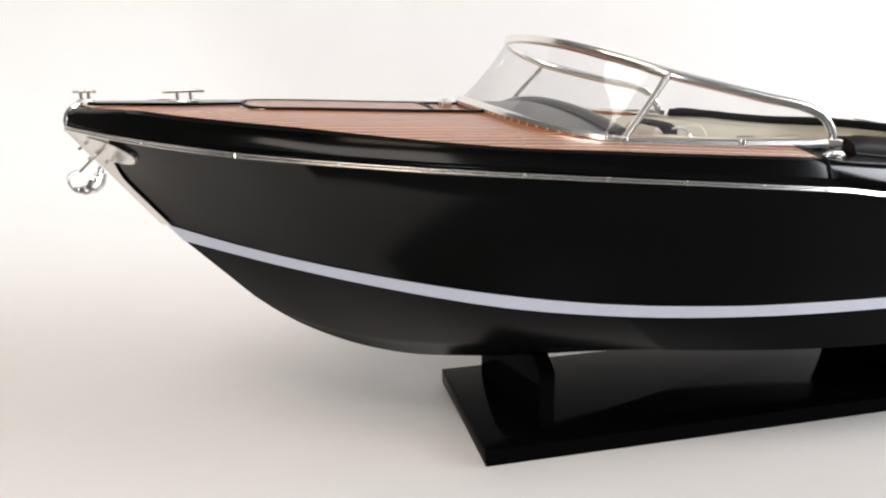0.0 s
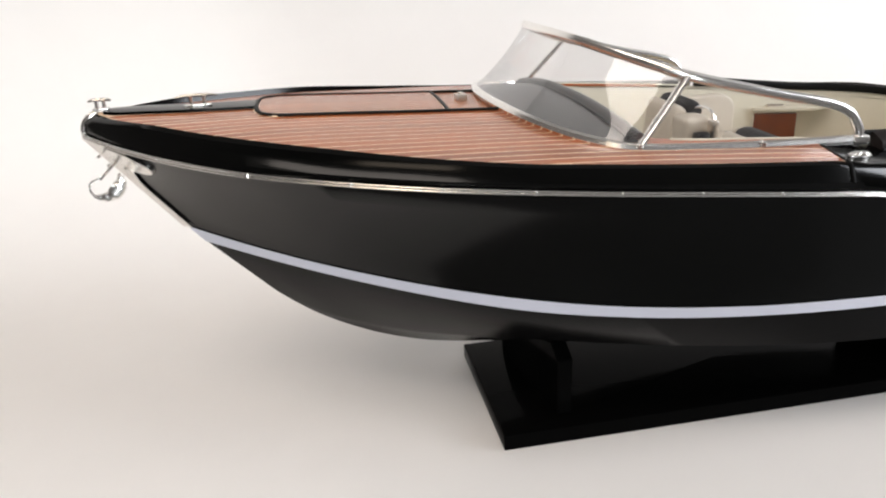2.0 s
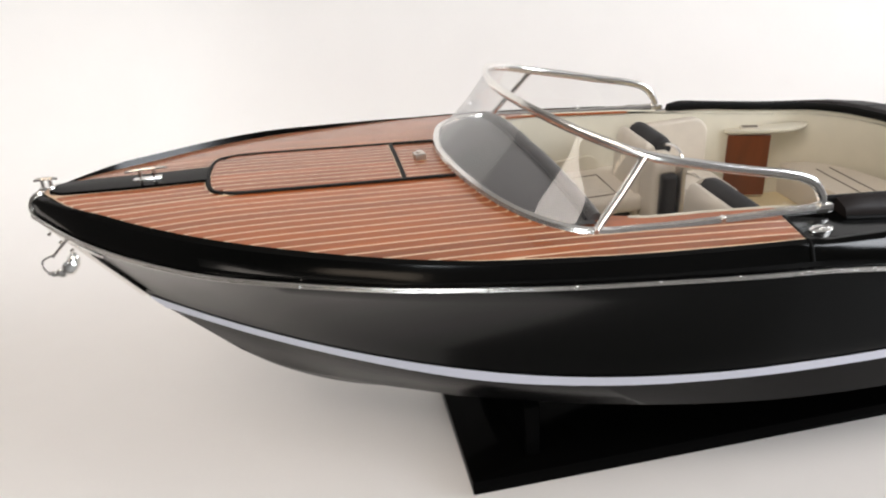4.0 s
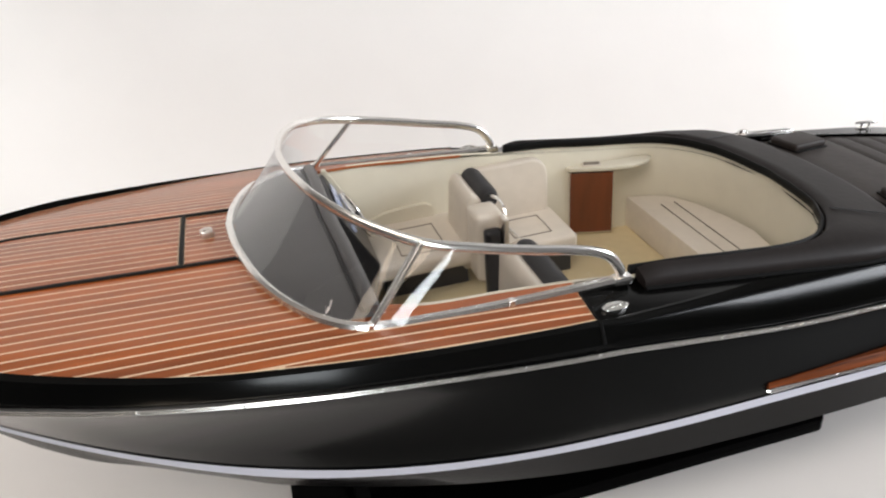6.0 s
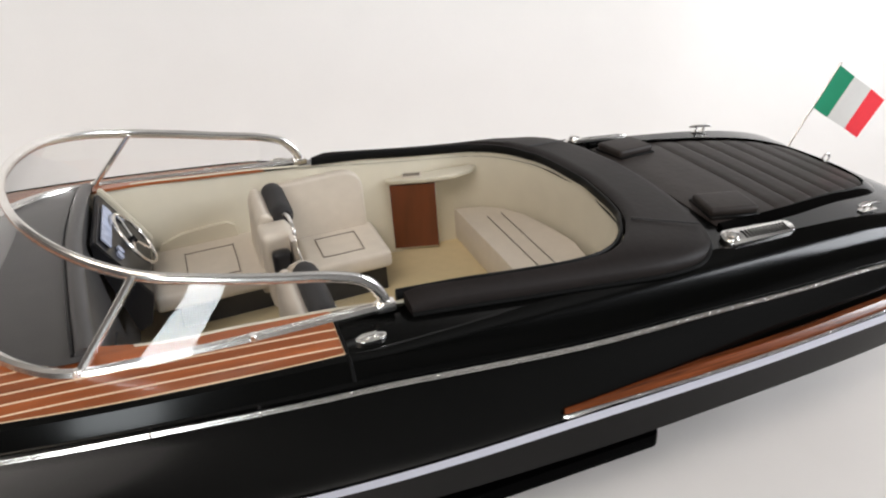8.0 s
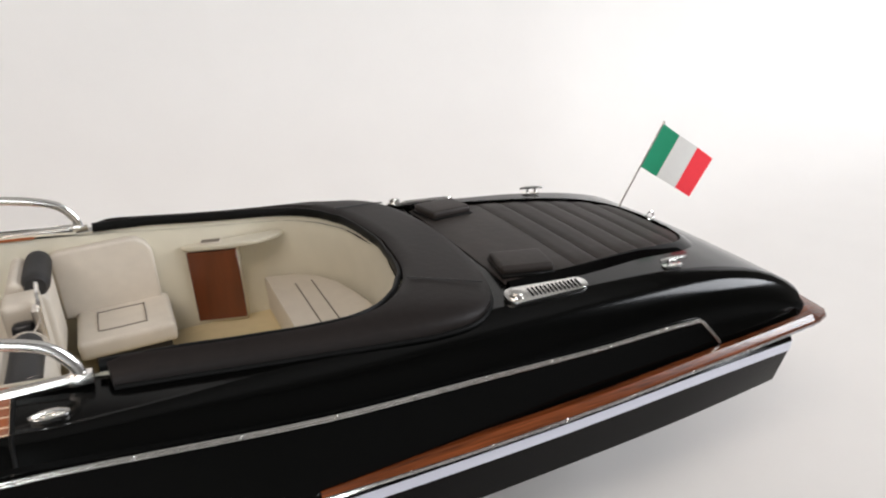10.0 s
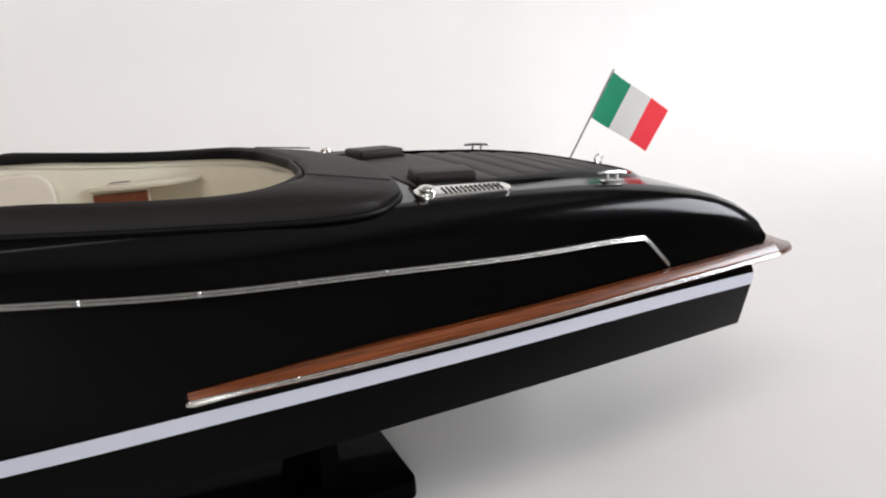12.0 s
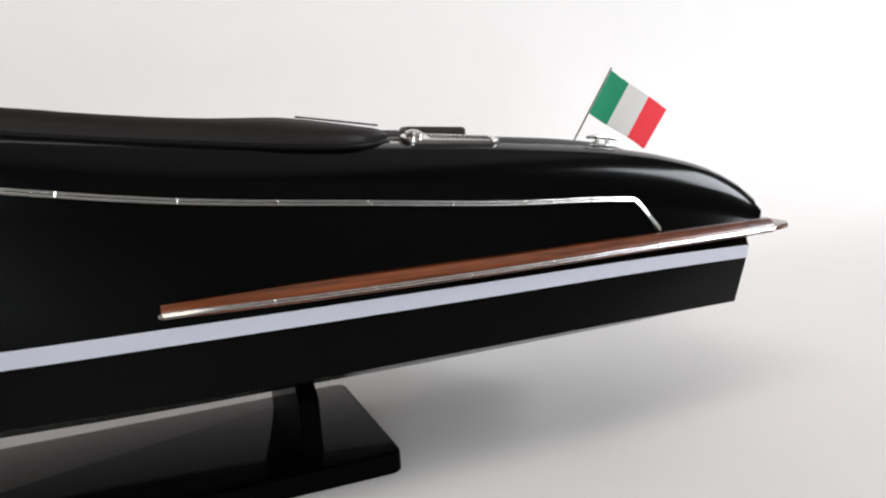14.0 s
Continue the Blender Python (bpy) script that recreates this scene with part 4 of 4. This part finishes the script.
for k in range(13):
    v = 1 - k / 12
    reach = 0.0055 + 0.030 * max(0.0, (v - 0.45) / 0.55) ** 1.6
    port = []
    for u in np.linspace(reach, 0.0, 6):
        high, rail = along(HIGH, 0.0376, 0.691, u), along(RAIL, -0.0022, 0.7076, u)
        x, y, z = blend(high, rail, v, -0.024 * math.sin(math.pi * u * 2.2) * v * (1 - v))
        port.append((x - 0.0009, y + 0.0009, z))
    rows.append([(x, -y, z) for x, y, z in port] + [(port[-1][0] - 0.0012, 0, port[-1][2] - 0.0006)] + port[::-1])
stem = part("stem_band", grid(rows), CHROME, boat, "chrome plate and band down the stem")
for x, z in ((0.0050, 0.1792), (0.0088, 0.1742), (0.0126, 0.1692)):
    part("bolt", tube([(x - 0.002, -0.0022, z - 0.001), (x - 0.0032, -0.0022, z - 0.0018)], 0.0008, 8), CHROME, stem)
part("bow_cap", tube(smooth_path([(-0.0024, 0, 0.1876), (-0.0022, 0, 0.1910), (-0.0006, 0, 0.1945), (0.0025, 0, 0.1973), (0.0065, 0, 0.1985)], 3), [0.0010, 0.0012, 0.0014, 0.0016, 0.0017, 0.0018, 0.0019, 0.0019, 0.0019, 0.0018, 0.0017, 0.0014, 0.0008], 10), CHROME, boat, "chrome cap on the bow tip")
for side in (-1, 1):
    rows = []
    for k in range(11):
        u = 0.014 + 0.026 * k / 10
        half = 0.115 * math.sqrt(max(0.01, 1 - (k / 10) ** 2.6))
        row = []
        for v, out in [(0.84 - half, 0.0)] + [(0.84 + half * c, 0.0016) for c in np.linspace(-1, 1, 9)] + [(0.84 + half, 0.0)]:
            x, y, z = blend(along(HIGH, 0.0376, 0.691, u), along(RAIL, -0.0022, 0.7076, u), v, -0.024 * math.sin(math.pi * u * 2.2) * v * (1 - v))
            row.append((x - out * 0.8, side * (y + out * 0.8), z - out * 0.3))
        rows.append(row)
    part("hawse_plate", grid(rows, caps=True), CHROME, boat, "rounded chrome hawse plate beside the stem")
anchor = part("anchor", tube([(0.0110, -0.004, 0.1755), (0.0070, -0.005, 0.1720), (0.0015, -0.005, 0.1668)], 0.0007, 8), CHROME, boat, "small chrome plough anchor hanging from the stem")
part("loop", tube(smooth_path([(0.0030, -0.005, 0.1682), (-0.0024, -0.005, 0.1662), (-0.0042, -0.005, 0.1635), (-0.0032, -0.005, 0.1595), (0.0006, -0.005, 0.1583)], 3), 0.0006, 7), CHROME, anchor)
part("fluke", tube(smooth_path([(-0.0030, -0.005, 0.1588), (0.0010, -0.005, 0.1577), (0.0050, -0.005, 0.1583), (0.0085, -0.005, 0.1612), (0.0105, -0.005, 0.1645), (0.0108, -0.005, 0.1675)], 4), [0.0006] * 2 + [0.0010] * 3 + [0.0015] * 4 + [0.0021] * 6 + [0.0017] * 3 + [0.0010] * 3, 8, 1.6), CHROME, anchor, "curved fluke plate")
part("crown", tube([(0.0075, -0.009, 0.1642), (0.0075, -0.001, 0.1642)], 0.0010, 8), CHROME, anchor)

# ---- flag ----
A, B, C, D = Vector((0.7048, 0.0366, 0.1879)), Vector((0.7382, 0.0251, 0.1613)), Vector((0.7210, 0.0255, 0.1378)), Vector((0.6869, 0.0354, 0.1625))
foot = D + (D - A) * 1.12
staff = part("flag_staff", tube([foot, A + (A - D) * 0.05], 0.0007, 8), CHROME, boat, "thin steel flag staff with a tricolour flag")
for k, (mat, hue) in enumerate(((GREEN, "green"), (WHITE_CLOTH, "white"), (RED, "red"))):
    rows = []
    for s in np.linspace(k / 3, (k + 1) / 3, 7):
        top, low = A.lerp(B, s), D.lerp(C, s)
        bend = Vector((0, 0.0012 * math.sin(2.2 * math.pi * s), 0))
        ring4 = [top.lerp(low, v) + bend * (0.6 + 0.4 * v) for v in np.linspace(0, 1, 5)]
        rows.append([p + Vector((0.0, 0.0002, 0)) for p in ring4] + [p - Vector((0.0, 0.0002, 0)) for p in ring4[::-1]])
    part("flag_stripe", grid(rows, closed=True, caps=True), mat, staff, hue + " cloth stripe of the flag")

# ---- stand ----
stand = thing("display_stand", "glossy black wooden display stand with two uprights", "stand")
corner = []
for cx, cy, a0, r in ((0.5185, -0.0412, -90, 0.006), (0.5185, 0.0575, 0, 0.006), (0.194, 0.0625, 90, 0.001), (0.194, -0.0445, 180, 0.001)):
    corner += [(cx + r * math.cos(radians(a0 + d)), cy + r * math.sin(radians(a0 + d))) for d in (0, 22.5, 45, 67.5, 90)]
part("base_plate", prism(corner, 0.0002, 0.010, 0.0008), STAND_BLACK, stand)
for near, far, thick, low, high in ((0.2280, 0.2165, 0.0090, 0.0425, 0.055), (0.4805, 0.4795, 0.0095, 0.0345, 0.047)):
    shape = [(-0.033, 0.010), (0.048, 0.010), (0.048, high - 0.007), (0.040, high + 0.003), (0.006, low), (-0.024, high - 0.001), (-0.033, high - 0.009)]
    bm = bmesh.new()
    at = [near + (far - near) * (y + 0.033) / 0.081 for y, z in shape]
    front = [bm.verts.new((x, y, z)) for x, (y, z) in zip(at, shape)]
    back = [bm.verts.new((x + thick, y, z)) for x, (y, z) in zip(at, shape)]
    bm.faces.new(front)
    bm.faces.new(back[::-1])
    for i in range(len(shape)):
        bm.faces.new([front[i], back[i], back[(i + 1) % len(shape)], front[(i + 1) % len(shape)]])
    bmesh.ops.bevel(bm, geom=bm.edges[:], offset=0.0006, segments=1, affect="EDGES")
    part("upright", bm, STAND_BLACK, stand, "shaped black upright under the hull", False)
